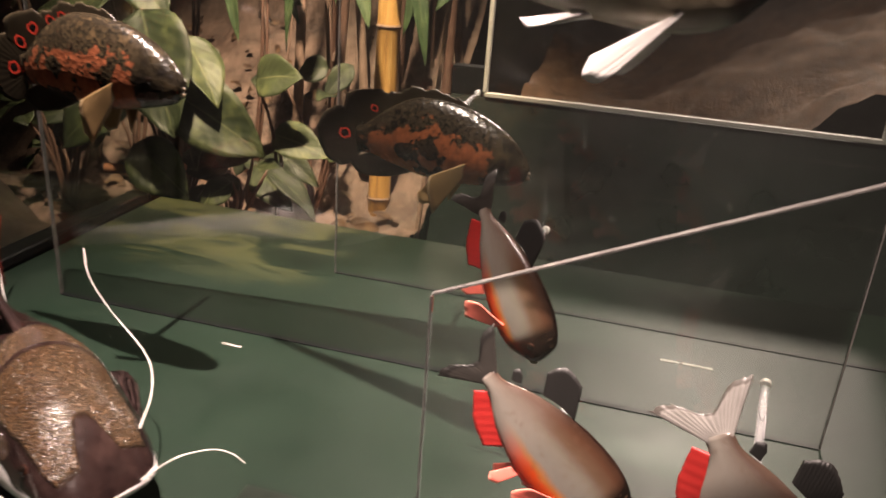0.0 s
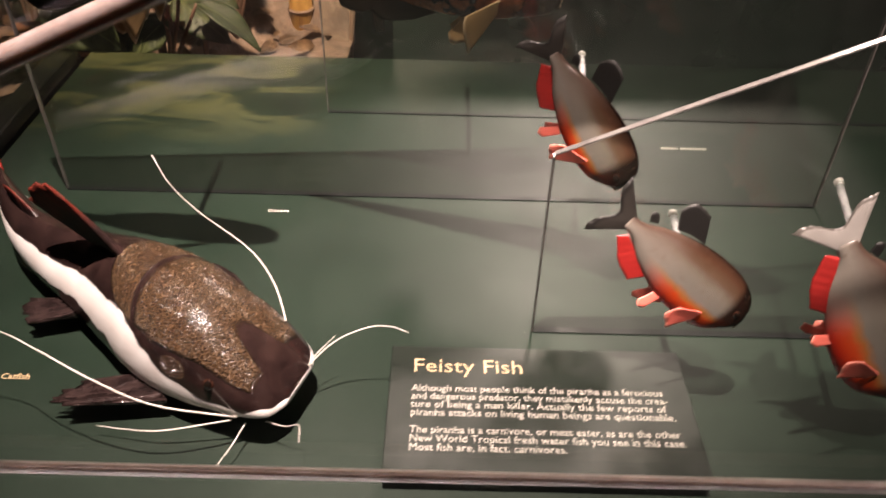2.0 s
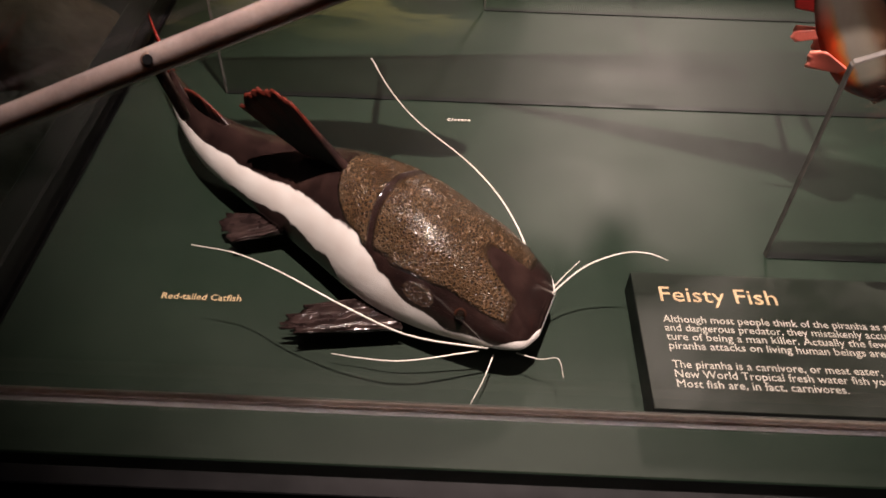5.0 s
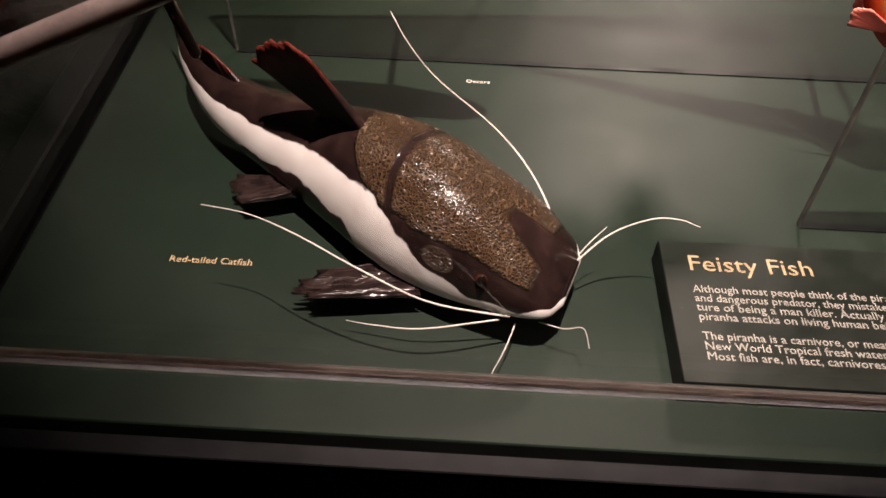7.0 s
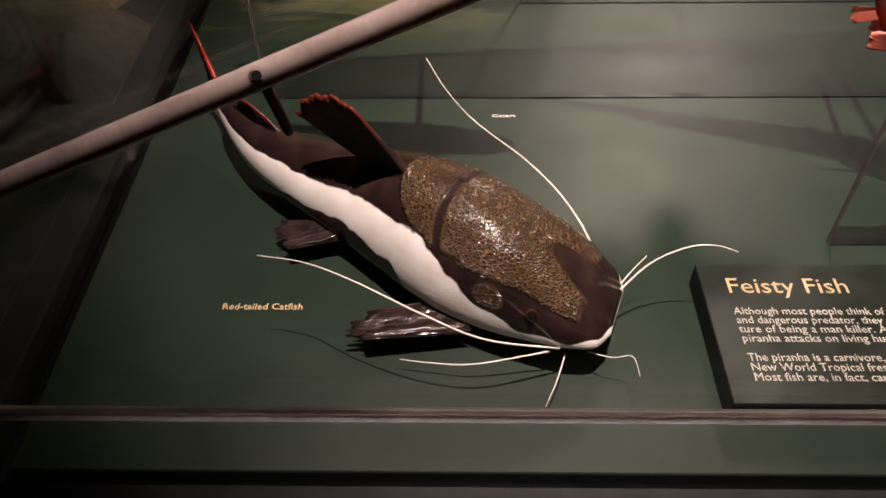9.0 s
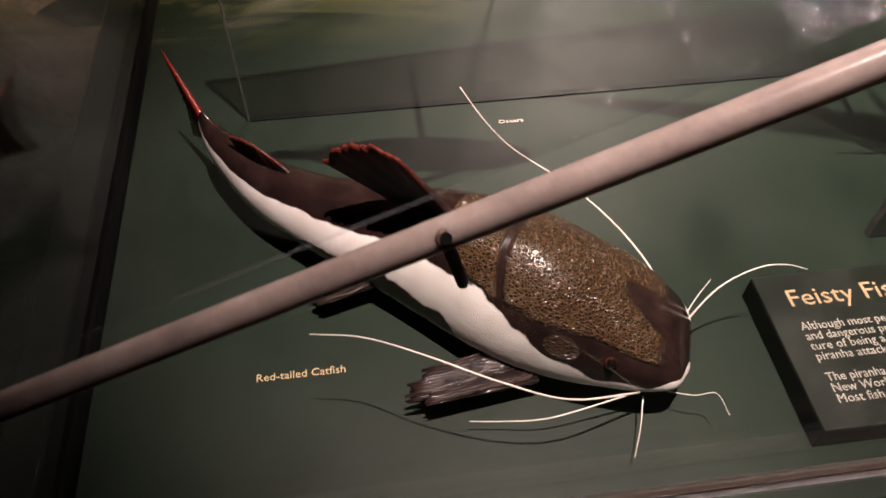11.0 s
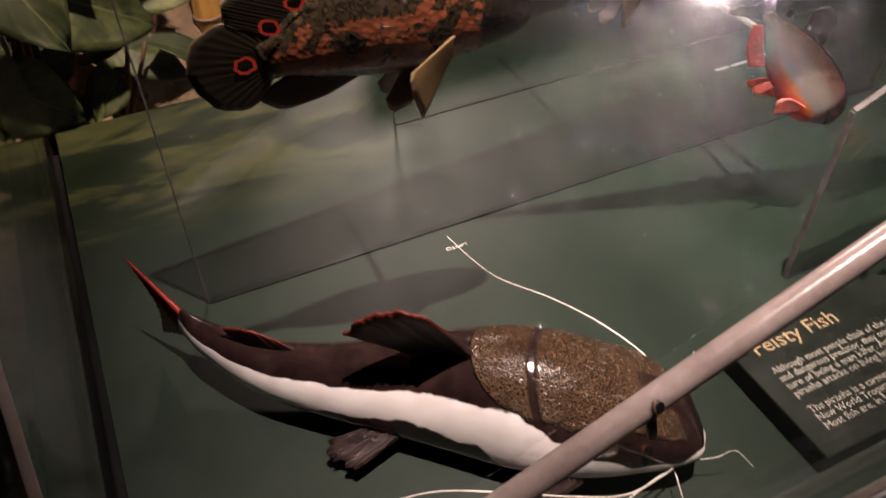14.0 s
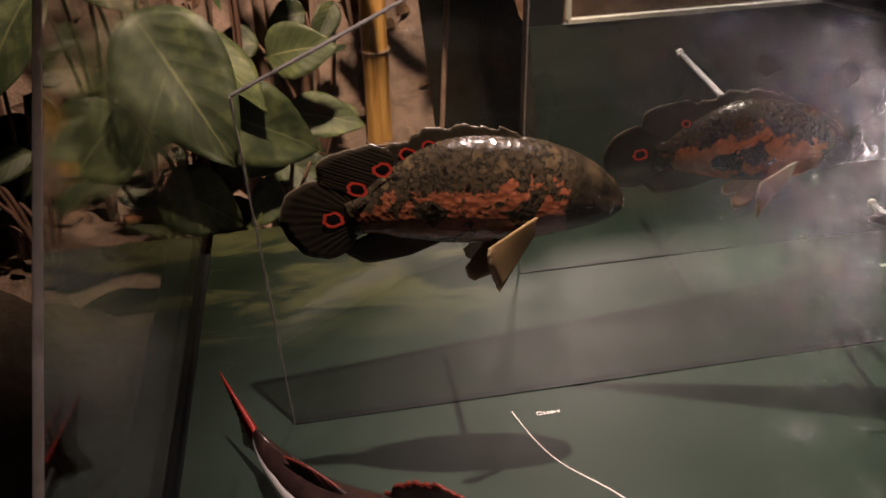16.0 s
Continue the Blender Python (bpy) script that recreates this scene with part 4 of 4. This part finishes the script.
# arowana: long brown body, pale belly, white fins
m_aro, t, b = material("arowana_skin", 0.22)
u, w = uvs(t)
v = coords(t)
ww = calc(t, "ADD", w, calc(t, "MULTIPLY_ADD", noise_tex(t, v, 14.0, 4.0), 0.12, -0.06))
col = ramp(t, ww, [(0.10, (0.034, 0.017, 0.011)), (0.30, (0.036, 0.022, 0.013)), (0.52, (0.060, 0.043, 0.025)), (0.68, (0.20, 0.175, 0.125)), (0.9, (0.36, 0.33, 0.27))])
head = smooth(t, calc(t, "MULTIPLY", u, -1.0), -0.16, -0.08)
col = mix(t, head, col, ramp(t, ww, [(0.1, (0.034, 0.013, 0.009)), (0.5, (0.020, 0.010, 0.007)), (0.8, (0.04, 0.026, 0.019))]))
vor = node(t, "ShaderNodeTexVoronoi", Scale=62.0)
t.links.new(v, vor.inputs["Vector"])
col = mix(t, 0.25, col, mix(t, vor.outputs["Distance"], (1.2, 1.2, 1.2), (0.4, 0.4, 0.4)), "MULTIPLY")
t.links.new(col, b.inputs["Base Color"])
bump(t, b, vor.outputs["Distance"], 0.3, 0.002)
m_arofin = finmat("arowana_white_fin", (0.55, 0.53, 0.50), (0.74, 0.72, 0.69), (0.80, 0.79, 0.77), 0.9, 60.0)


def arowana(matrix, L=0.62):
    bm = bmesh.new()
    lay = bm.loops.layers.uv.new("UVMap")

    def P(*p):
        return [(x * L, y * L, z * L) for x, y, z in p]
    spine = P((0, 0, 0.0), (-0.1, 0, -0.018), (-0.3, 0, -0.02), (-0.6, 0, -0.012), (-0.92, 0, 0.0))
    prof = [(0, 0.008 * L, 0.010 * L, 0.010 * L), (0.05, 0.022 * L, 0.028 * L, 0.026 * L), (0.14, 0.045 * L, 0.050 * L, 0.040 * L), (0.3, 0.068 * L, 0.074 * L, 0.046 * L), (0.55, 0.070 * L, 0.082 * L, 0.042 * L), (0.8, 0.048 * L, 0.052 * L, 0.026 * L), (1.0, 0.022 * L, 0.022 * L, 0.008 * L)]
    body(bm, lay, spine, prof, 32, 60, 2.1)
    fin(bm, lay, P((-0.905, 0, 0.02), (-0.915, 0, 0.0), (-0.905, 0, -0.02)), P((-0.98, 0, 0.05), (-1.0, 0, 0.0), (-0.98, 0, -0.05)), 0.004 * L, 2, 10)
    fin(bm, lay, P((-0.62, 0, 0.052), (-0.75, 0, 0.04), (-0.88, 0, 0.026)), P((-0.66, 0, 0.10), (-0.80, 0, 0.09), (-0.92, 0, 0.055)), 0.004 * L, 2, 16)
    fin(bm, lay, P((-0.56, 0, -0.088), (-0.72, 0, -0.066), (-0.88, 0, -0.026)), P((-0.60, 0, -0.135), (-0.77, 0, -0.115), (-0.92, 0, -0.06)), 0.004 * L, 2, 18)
    for s in (-1, 1):
        fin(bm, lay, P((-0.080, 0.028 * s, -0.030), (-0.090, 0.031 * s, -0.044), (-0.102, 0.033 * s, -0.055)), P((-0.140, 0.048 * s, -0.128), (-0.175, 0.054 * s, -0.176), (-0.205, 0.057 * s, -0.176), (-0.203, 0.052 * s, -0.145)), 0.006 * L, 1, 7, 8, 0.002 * L)
        fin(bm, lay, P((-0.225, 0.02 * s, -0.092), (-0.24, 0.02 * s, -0.097), (-0.255, 0.02 * s, -0.1)), P((-0.295, 0.035 * s, -0.125), (-0.32, 0.038 * s, -0.135), (-0.335, 0.036 * s, -0.126)), 0.005 * L, 1, 6, 5)
        ball(bm, (-0.055 * L, 0.022 * L * s, 0.0), 0.011 * L, 3)
        ball(bm, (-0.0545 * L, 0.0255 * L * s, 0.0), 0.0085 * L, 4)
        c = curve([(0.0, 0.006 * s * L, -0.002 * L), (0.014 * L, 0.010 * s * L, 0.004 * L), (0.026 * L, 0.013 * s * L, -0.004 * L)], 8)
        tube(bm, [tuple(p) for p in c], [0.003 * L * (1 - 0.08 * i) for i in range(8)], 6, 5)
    ob = thing("arowana_model", bm, [m_aro, m_arofin, m_oscfin, m_iris, m_eye, m_lip], "long brown painted arowana model with white fins", "fish model")
    ob.matrix_world = matrix
    return ob


arowana(aim((0.263, 0.040, 1.337), (-0.333, 0.194, 1.436)))

# ---------------------------------------------------------------- clear mounting rods


def rod(a, b, label, r=0.0042):
    a, b = Vector(a), Vector(b)
    bm = bmesh.new()
    d = (b - a).normalized()
    tube(bm, [a, b - d * 0.002, b], [r, r, r * 0.8], 14)
    ob = thing("mounting_rod", bm, m_rod, label, "rod", "clear mounting rods")
    cap = bmesh.new()
    tube(cap, [b - d * 0.002, b + d * 0.003, b + d * 0.005], [r * 1.25, r * 1.25, r * 0.7], 14)
    part("end_cap", cap, m_white, ob, "white end cap")


rod((-0.480, 0.150, 1.135), (-0.480, 0.312, 1.135), "clear rod from a sheet to an oscar model")
rod((-0.100, 0.355, 1.105), (-0.100, 0.585, 1.117), "clear rod from a sheet to an oscar model")
rod((0.052, 0.155, 1.010), (0.071, 0.312, 0.996), "clear rod from a sheet to a piranha model")
rod((0.145, -0.080, 0.925), (0.150, 0.014, 0.935), "clear rod from a sheet to a piranha model")
rod((0.310, -0.140, 0.960), (0.330, 0.014, 0.985), "clear rod from a sheet to a piranha model")
rod((0.060, 0.095, 1.360), (0.060, 0.312, 1.370), "clear rod from a sheet to the arowana model")

# ---------------------------------------------------------------- planting behind the deck
m_soil = mottled("root_bank", (0.030, 0.018, 0.013), (0.24, 0.165, 0.13), 13.0, 0.85, 38.0, 0.9, 0.012)
m_litter = mottled("dark_litter", (0.010, 0.008, 0.006), (0.055, 0.036, 0.024), 9.0, 0.8, 50.0, 0.8, 0.008)
m_stalk = mottled("dry_stalk", (0.12, 0.075, 0.055), (0.32, 0.22, 0.17), 14.0, 0.7, 90.0, 0.4)
m_vine = mottled("brown_vine", (0.05, 0.025, 0.018), (0.15, 0.08, 0.055), 20.0, 0.7, 90.0, 0.4)
m_straw = mottled("brown_straw", (0.05, 0.024, 0.012), (0.17, 0.085, 0.045), 25.0, 0.9, 160.0, 0.9, 0.01)
m_brick = mottled("orange_clay", (0.22, 0.085, 0.04), (0.38, 0.16, 0.08), 20.0, 0.7, 70.0, 0.3)


def bank(name, x0, x1, y0, y1, height, mat, label, seed, cells=60):
    """Uneven bank of roots and rock."""
    bm = bmesh.new()
    grid = []
    for j in range(cells + 1):
        row = []
        for i in range(cells + 1):
            x, y = x0 + (x1 - x0) * i / cells, y0 + (y1 - y0) * j / cells
            q = Vector((x * 3.2, y * 3.2, seed))
            h = height(x, y) + 0.07 * noise.noise(q) + 0.035 * noise.noise(q * 3.1) + 0.016 * noise.noise(q * 8.0)
            row.append(bm.verts.new((x, y, h)))
        grid.append(row)
    for j in range(cells):
        for i in range(cells):
            bm.faces.new((grid[j][i], grid[j][i + 1], grid[j + 1][i + 1], grid[j + 1][i]))
    return thing(name, bm, mat, label, "bank", kind="structure", smoothed=True)


bank("ground_bank", -2.2, -0.37, 0.81, 2.3, lambda x, y: 0.62 + max(0.0, y - 1.25) * 0.95, m_soil, "uneven bank of pinkish roots and rock behind the deck", 1.3, 90)
bank("ground_litter", -2.2, -0.96, -0.4, 0.83, lambda x, y: 0.60 + max(0.0, -1.1 - x) * 0.3, m_litter, "dark leaf litter beside the case", 5.2)
bank("straw_bank", -0.16, 1.6, 1.02, 2.3, lambda x, y: 0.87 + max(0.0, x - 0.15) * 0.50 + (y - 1.0) * 0.20, m_straw, "brown straw and roots behind the window", 8.8)
thing("backdrop", box(-2.3, 1.7, 2.32, 2.36, 0.0, 2.15), mottled("mural_dark", (0.008, 0.010, 0.007), (0.045, 0.045, 0.03), 2.5, 0.8), "dark painted jungle backdrop", "backdrop", kind="structure")


def bamboo(x, y, z0, z1, r):
    m, t, b = material("bamboo_yellow", 0.35)
    v = coords(t)
    mp = node(t, "ShaderNodeMapping", Scale=(40.0, 40.0, 3.0))
    t.links.new(v, mp.inputs["Vector"])
    t.links.new(ramp(t, noise_tex(t, mp.outputs[0], 2.0, 4.0), [(0.3, (0.22, 0.105, 0.030)), (0.55, (0.42, 0.24, 0.075)), (0.75, (0.54, 0.36, 0.14))]), b.inputs["Base Color"])
    stem = empty("bamboo_pole", (x, y, z0), "yellow bamboo pole standing behind the deck", "bamboo")
    z = z0
    first = True
    while z < z1:
        h = 0.235
        bm = bmesh.new()
        tube(bm, [(x + 0.02 * (z - z0), y, z), (x + 0.02 * (z - z0), y, z + 0.006), (x + 0.02 * (z + h / 2 - z0), y, z + h / 2), (x + 0.02 * (z + h - z0), y, z + h - 0.006), (x + 0.02 * (z + h - z0), y, z + h)], [r * 1.08, r, r * 0.98, r, r * 1.1], 20)
        under(part("culm", bm, m, stem), stem)
        ring = bmesh.new()
        tube(ring, [(x + 0.02 * (z + h - z0), y, z + h - 0.004), (x + 0.02 * (z + h - z0), y, z + h), (x + 0.02 * (z + h - z0), y, z + h + 0.004)], [r * 1.04, r * 1.17, r * 1.04], 20)
        under(part("node_ring", ring, m_stalk, stem, "pale node ring"), stem)
        z += h


bamboo(-0.520, 1.30, 0.42, 2.1, 0.031)


def leafmat(name, dark, light, vein, rough=0.58):
    m, t, b = material(name, rough)
    u, w = uvs(t)
    v = coords(t)
    ribs = calc(t, "SINE", calc(t, "MULTIPLY_ADD", u, 46.0, calc(t, "MULTIPLY", calc(t, "ABSOLUTE", calc(t, "SUBTRACT", w, 0.5)), -30.0)))
    col = ramp(t, noise_tex(t, v, 17.0, 6.0, 0.7), [(0.32, tuple(c * 0.6 for c in dark)), (0.5, dark), (0.7, light)])
    col = mix(t, calc(t, "MULTIPLY", smooth(t, ribs, 0.75, 1.0), 0.10), col, vein)
    mid = smooth(t, calc(t, "MULTIPLY", calc(t, "ABSOLUTE", calc(t, "SUBTRACT", w, 0.5)), -1.0), -0.022, -0.008)
    col = mix(t, calc(t, "MULTIPLY", mid, 0.55), col, vein)
    t.links.new(col, b.inputs["Base Color"])
    bump(t, b, ribs, 0.14, 0.002)
    return m


m_leaf = leafmat("broad_leaf_green", (0.016, 0.026, 0.009), (0.065, 0.080, 0.028), (0.10, 0.11, 0.048))
m_leaf_pale = leafmat("pale_leaf", (0.040, 0.055, 0.020), (0.13, 0.145, 0.055), (0.19, 0.19, 0.09))
m_leaf_thin = leafmat("narrow_leaf_green", (0.03, 0.06, 0.02), (0.09, 0.13, 0.05), (0.15, 0.17, 0.08))


def leaf(bm, lay, at, tip, width, droop, side_tilt, mat=0, n=12, m=8):
    """A broad leaf from its stalk end to its tip, folded a little along the midrib."""
    at, tip = Vector(at), Vector(tip)
    d = tip - at
    L = d.length
    d.normalize()
    side = d.cross(Vector((0.1, -0.75, 0.65))).normalized()
    side = (Matrix.Rotation(side_tilt, 3, d) @ side).normalized()
    up = side.cross(d).normalized()
    grid = []
    for i in range(n + 1):
        s = i / n
        half = width * 0.5 * (math.sin(math.pi * min(1.0, s ** 0.72)) ** 0.8 if 0 < s < 1 else 0.02)
        c = at + d * (L * s) + up * (droop * L * (s - s * s) * 1.0) - Vector((0, 0, droop * L * s * s * 0.5))
        row = []
        for j in range(m + 1):
            q = j / m * 2 - 1
            wave = 0.035 * width * math.sin(s * 11 + q * 2 + at.x * 40)
            row.append(bm.verts.new(c + side * (half * q) + up * (0.22 * half * abs(q) + wave * abs(q))))
        grid.append(row)
    for i in range(n):
        for j in range(m):
            uv_face(bm, (grid[i][j], grid[i][j + 1], grid[i + 1][j + 1], grid[i + 1][j]), ((i / n, j / m), (i / n, (j + 1) / m), ((i + 1) / n, (j + 1) / m), ((i + 1) / n, j / m)), lay, mat)


def plant(name, foot, leaves, mats, label):
    """Broad-leaved plant: a stalk and a mesh for each leaf."""
    root = empty(name, foot, label, "plant", "plants behind the deck")
    for i, (at, tip, width, droop, tilt, k) in enumerate(leaves):
        st = bmesh.new()
        f, a = Vector(foot), Vector(at)
        c = curve([tuple(f), tuple(f.lerp(a, 0.5) + Vector((0.02, 0.0, 0.04))), tuple(a)], 8)
        tube(st, [tuple(p) for p in c], [0.006 - 0.0004 * j for j in range(8)], 7)
        under(part("leaf_stalk", st, m_vine, root, "thin brown stalk"), root)
        bm = bmesh.new()
        lay = bm.loops.layers.uv.new("UVMap")
        leaf(bm, lay, at, tip, width, droop, tilt)
        ob = under(part("leaf", bm, mats[k], root), root)
        sol = ob.modifiers.new("thickness", "SOLIDIFY")
        sol.thickness = 0.0016


plant("broad_leaf_plant", (-0.92, 0.90, 0.62), [
    ((-0.93, 0.86, 1.16), (-0.80, 0.76, 0.93), 0.19, 0.15, 0.1, 0),
    ((-0.87, 0.92, 1.10), (-0.74, 0.84, 0.98), 0.11, 0.15, -0.6, 1),
    ((-0.86, 0.86, 0.98), (-0.66, 0.90, 0.88), 0.16, 0.25, 0.3, 0),
    ((-0.98, 0.88, 0.98), (-1.13, 0.80, 0.86), 0.17, 0.3, 0.0, 0),
    ((-0.95, 0.82, 0.86), (-0.82, 0.83, 0.76), 0.13, 0.2, 0.2, 0)], (m_leaf, m_leaf_pale), "broad-leaved green plant with one pale leaf tip")
plant("broad_leaf_plant", (-1.12, 1.05, 0.62), [
    ((-1.10, 0.98, 1.18), (-1.22, 0.86, 1.02), 0.15, 0.2, 0.3, 0),
    ((-1.08, 1.02, 1.26), (-0.94, 0.96, 1.14), 0.15, 0.2, -0.2, 0),
    ((-1.16, 1.02, 0.90), (-1.30, 0.94, 0.80), 0.16, 0.2, 0.1, 0),
    ((-1.02, 1.05, 1.36), (-0.86, 1.10, 1.30), 0.12, 0.2, 0.0, 1)], (m_leaf, m_leaf_pale), "broad-leaved dark green plant in the shade")
plant("broad_leaf_plant", (-0.72, 1.08, 0.62), [
    ((-0.74, 1.02, 1.00), (-0.60, 0.98, 1.04), 0.11, 0.2, 0.2, 1),
    ((-0.72, 1.06, 0.86), (-0.56, 1.04, 0.84), 0.10, 0.2, 0.0, 1),
    ((-0.76, 1.04, 0.78), (-0.62, 0.96, 0.72), 0.10, 0.2, 0.1, 0)], (m_leaf, m_leaf_pale), "pale green leaves low behind the deck")
rng = random.Random(11)
for fx, fy, fz, top in ((-1.28, 0.96, 0.62, 1.45), (-1.05, 1.18, 0.62, 1.55), (-0.84, 1.16, 0.62, 1.42), (-1.22, 0.90, 0.6, 1.05), (-0.96, 1.00, 0.6, 1.02), (-0.68, 1.22, 0.6, 1.05), (-1.36, 1.20, 0.62, 1.7), (-0.78, 0.93, 0.6, 0.86)):
    leaves = []
    for i in range(7):
        a = rng.uniform(0, 2 * math.pi)
        z = rng.uniform(fz + 0.12, top)
        at = Vector((fx + rng.uniform(-0.10, 0.10), fy + rng.uniform(-0.04, 0.06), z))
        reach = rng.uniform(0.07, 0.15)
        tip = at + Vector((math.cos(a) * reach, -abs(math.sin(a)) * reach * 0.5, rng.uniform(-0.09, 0.02)))
        tip.y = max(tip.y, 0.835)
        leaves.append((tuple(at), tuple(tip), rng.uniform(0.045, 0.085), rng.uniform(0.1, 0.35), rng.uniform(-0.7, 0.7), rng.choice((0, 0, 0, 1))))
    plant("leafy_plant", (fx, fy, fz), leaves, (m_leaf, m_leaf_pale), "dull green plant with many small drooping leaves")

m_dry = leafmat("dry_leaf", (0.05, 0.026, 0.014), (0.20, 0.12, 0.065), (0.24, 0.16, 0.10), 0.7)
bm = bmesh.new()
lay = bm.loops.layers.uv.new("UVMap")
for i in range(170):
    x, y = rng.uniform(-1.35, -0.38), rng.uniform(0.86, 1.75)
    q = Vector((x * 3.2, y * 3.2, 1.3))
    z = 0.62 + max(0.0, y - 1.25) * 0.95 + 0.07 * noise.noise(q) + 0.035 * noise.noise(q * 3.1) + 0.016 * noise.noise(q * 8.0) + 0.008
    a, s = rng.uniform(0, 6.28), rng.uniform(0.03, 0.075)
    leaf(bm, lay, (x, y, z), (x + s * math.cos(a), y + s * math.sin(a) * 0.7, z + rng.uniform(0.0, 0.03)), s * 0.45, 0.3, rng.uniform(-0.8, 0.8), 0, 6, 4)
thing("leaf_litter", bm, m_dry, "dry brown fallen leaves scattered over the root bank", "leaf litter", kind="stuff")

rng = random.Random(4)
for i in range(15):
    x = -0.98 + 0.047 * i + rng.uniform(-0.02, 0.02)
    y = 1.18 + rng.uniform(0, 0.5)
    bm = bmesh.new()
    top = 1.9 + rng.uniform(-0.3, 0.2)
    lean = rng.uniform(-0.18, 0.18)
    c = curve([(x, y, 0.45), (x + lean * 0.4, y + 0.03, 1.0), (x + lean, y + 0.02, top)], 10)
    r = rng.choice((0.004, 0.007, 0.016, 0.022))
    tube(bm, [tuple(p) for p in c], [r * (1 - 0.03 * k) for k in range(10)], 10)
    thing("dry_stem", bm, m_stalk if i % 3 else m_vine, "dry brown plant stem against the root bank", "stem", "dry stems")
for i in range(9):
    x, y = -0.86 + 0.075 * i, 1.12 + 0.05 * (i % 3)
    bm = bmesh.new()
    lay = bm.loops.layers.uv.new("UVMap")
    leaf(bm, lay, (x, y, 1.30 + 0.04 * (i % 4)), (x + rng.uniform(-0.12, 0.12), y - 0.05, 1.10 + 0.05 * (i % 3)), 0.045, 0.2, rng.uniform(-0.5, 0.5))
    ob = thing("narrow_leaf", bm, m_leaf_thin, "narrow green leaf hanging among dry stems", "leaf", "narrow leaves")
    sol = ob.modifiers.new("thickness", "SOLIDIFY")
    sol.thickness = 0.0014
for a, b_ in (((-0.935, 0.84, 0.80), (-0.885, 0.80, 0.745)), ((-0.90, 0.86, 0.83), (-0.84, 0.85, 0.81)), ((-1.02, 0.80, 0.80), (-0.95, 0.84, 0.79))):
    bm = bmesh.new()
    tube(bm, [a, b_], [0.012, 0.010], 8)
    thing("clay_stick", bm, m_brick, "short orange clay-coloured stick among the leaves", "stick", "clay sticks")
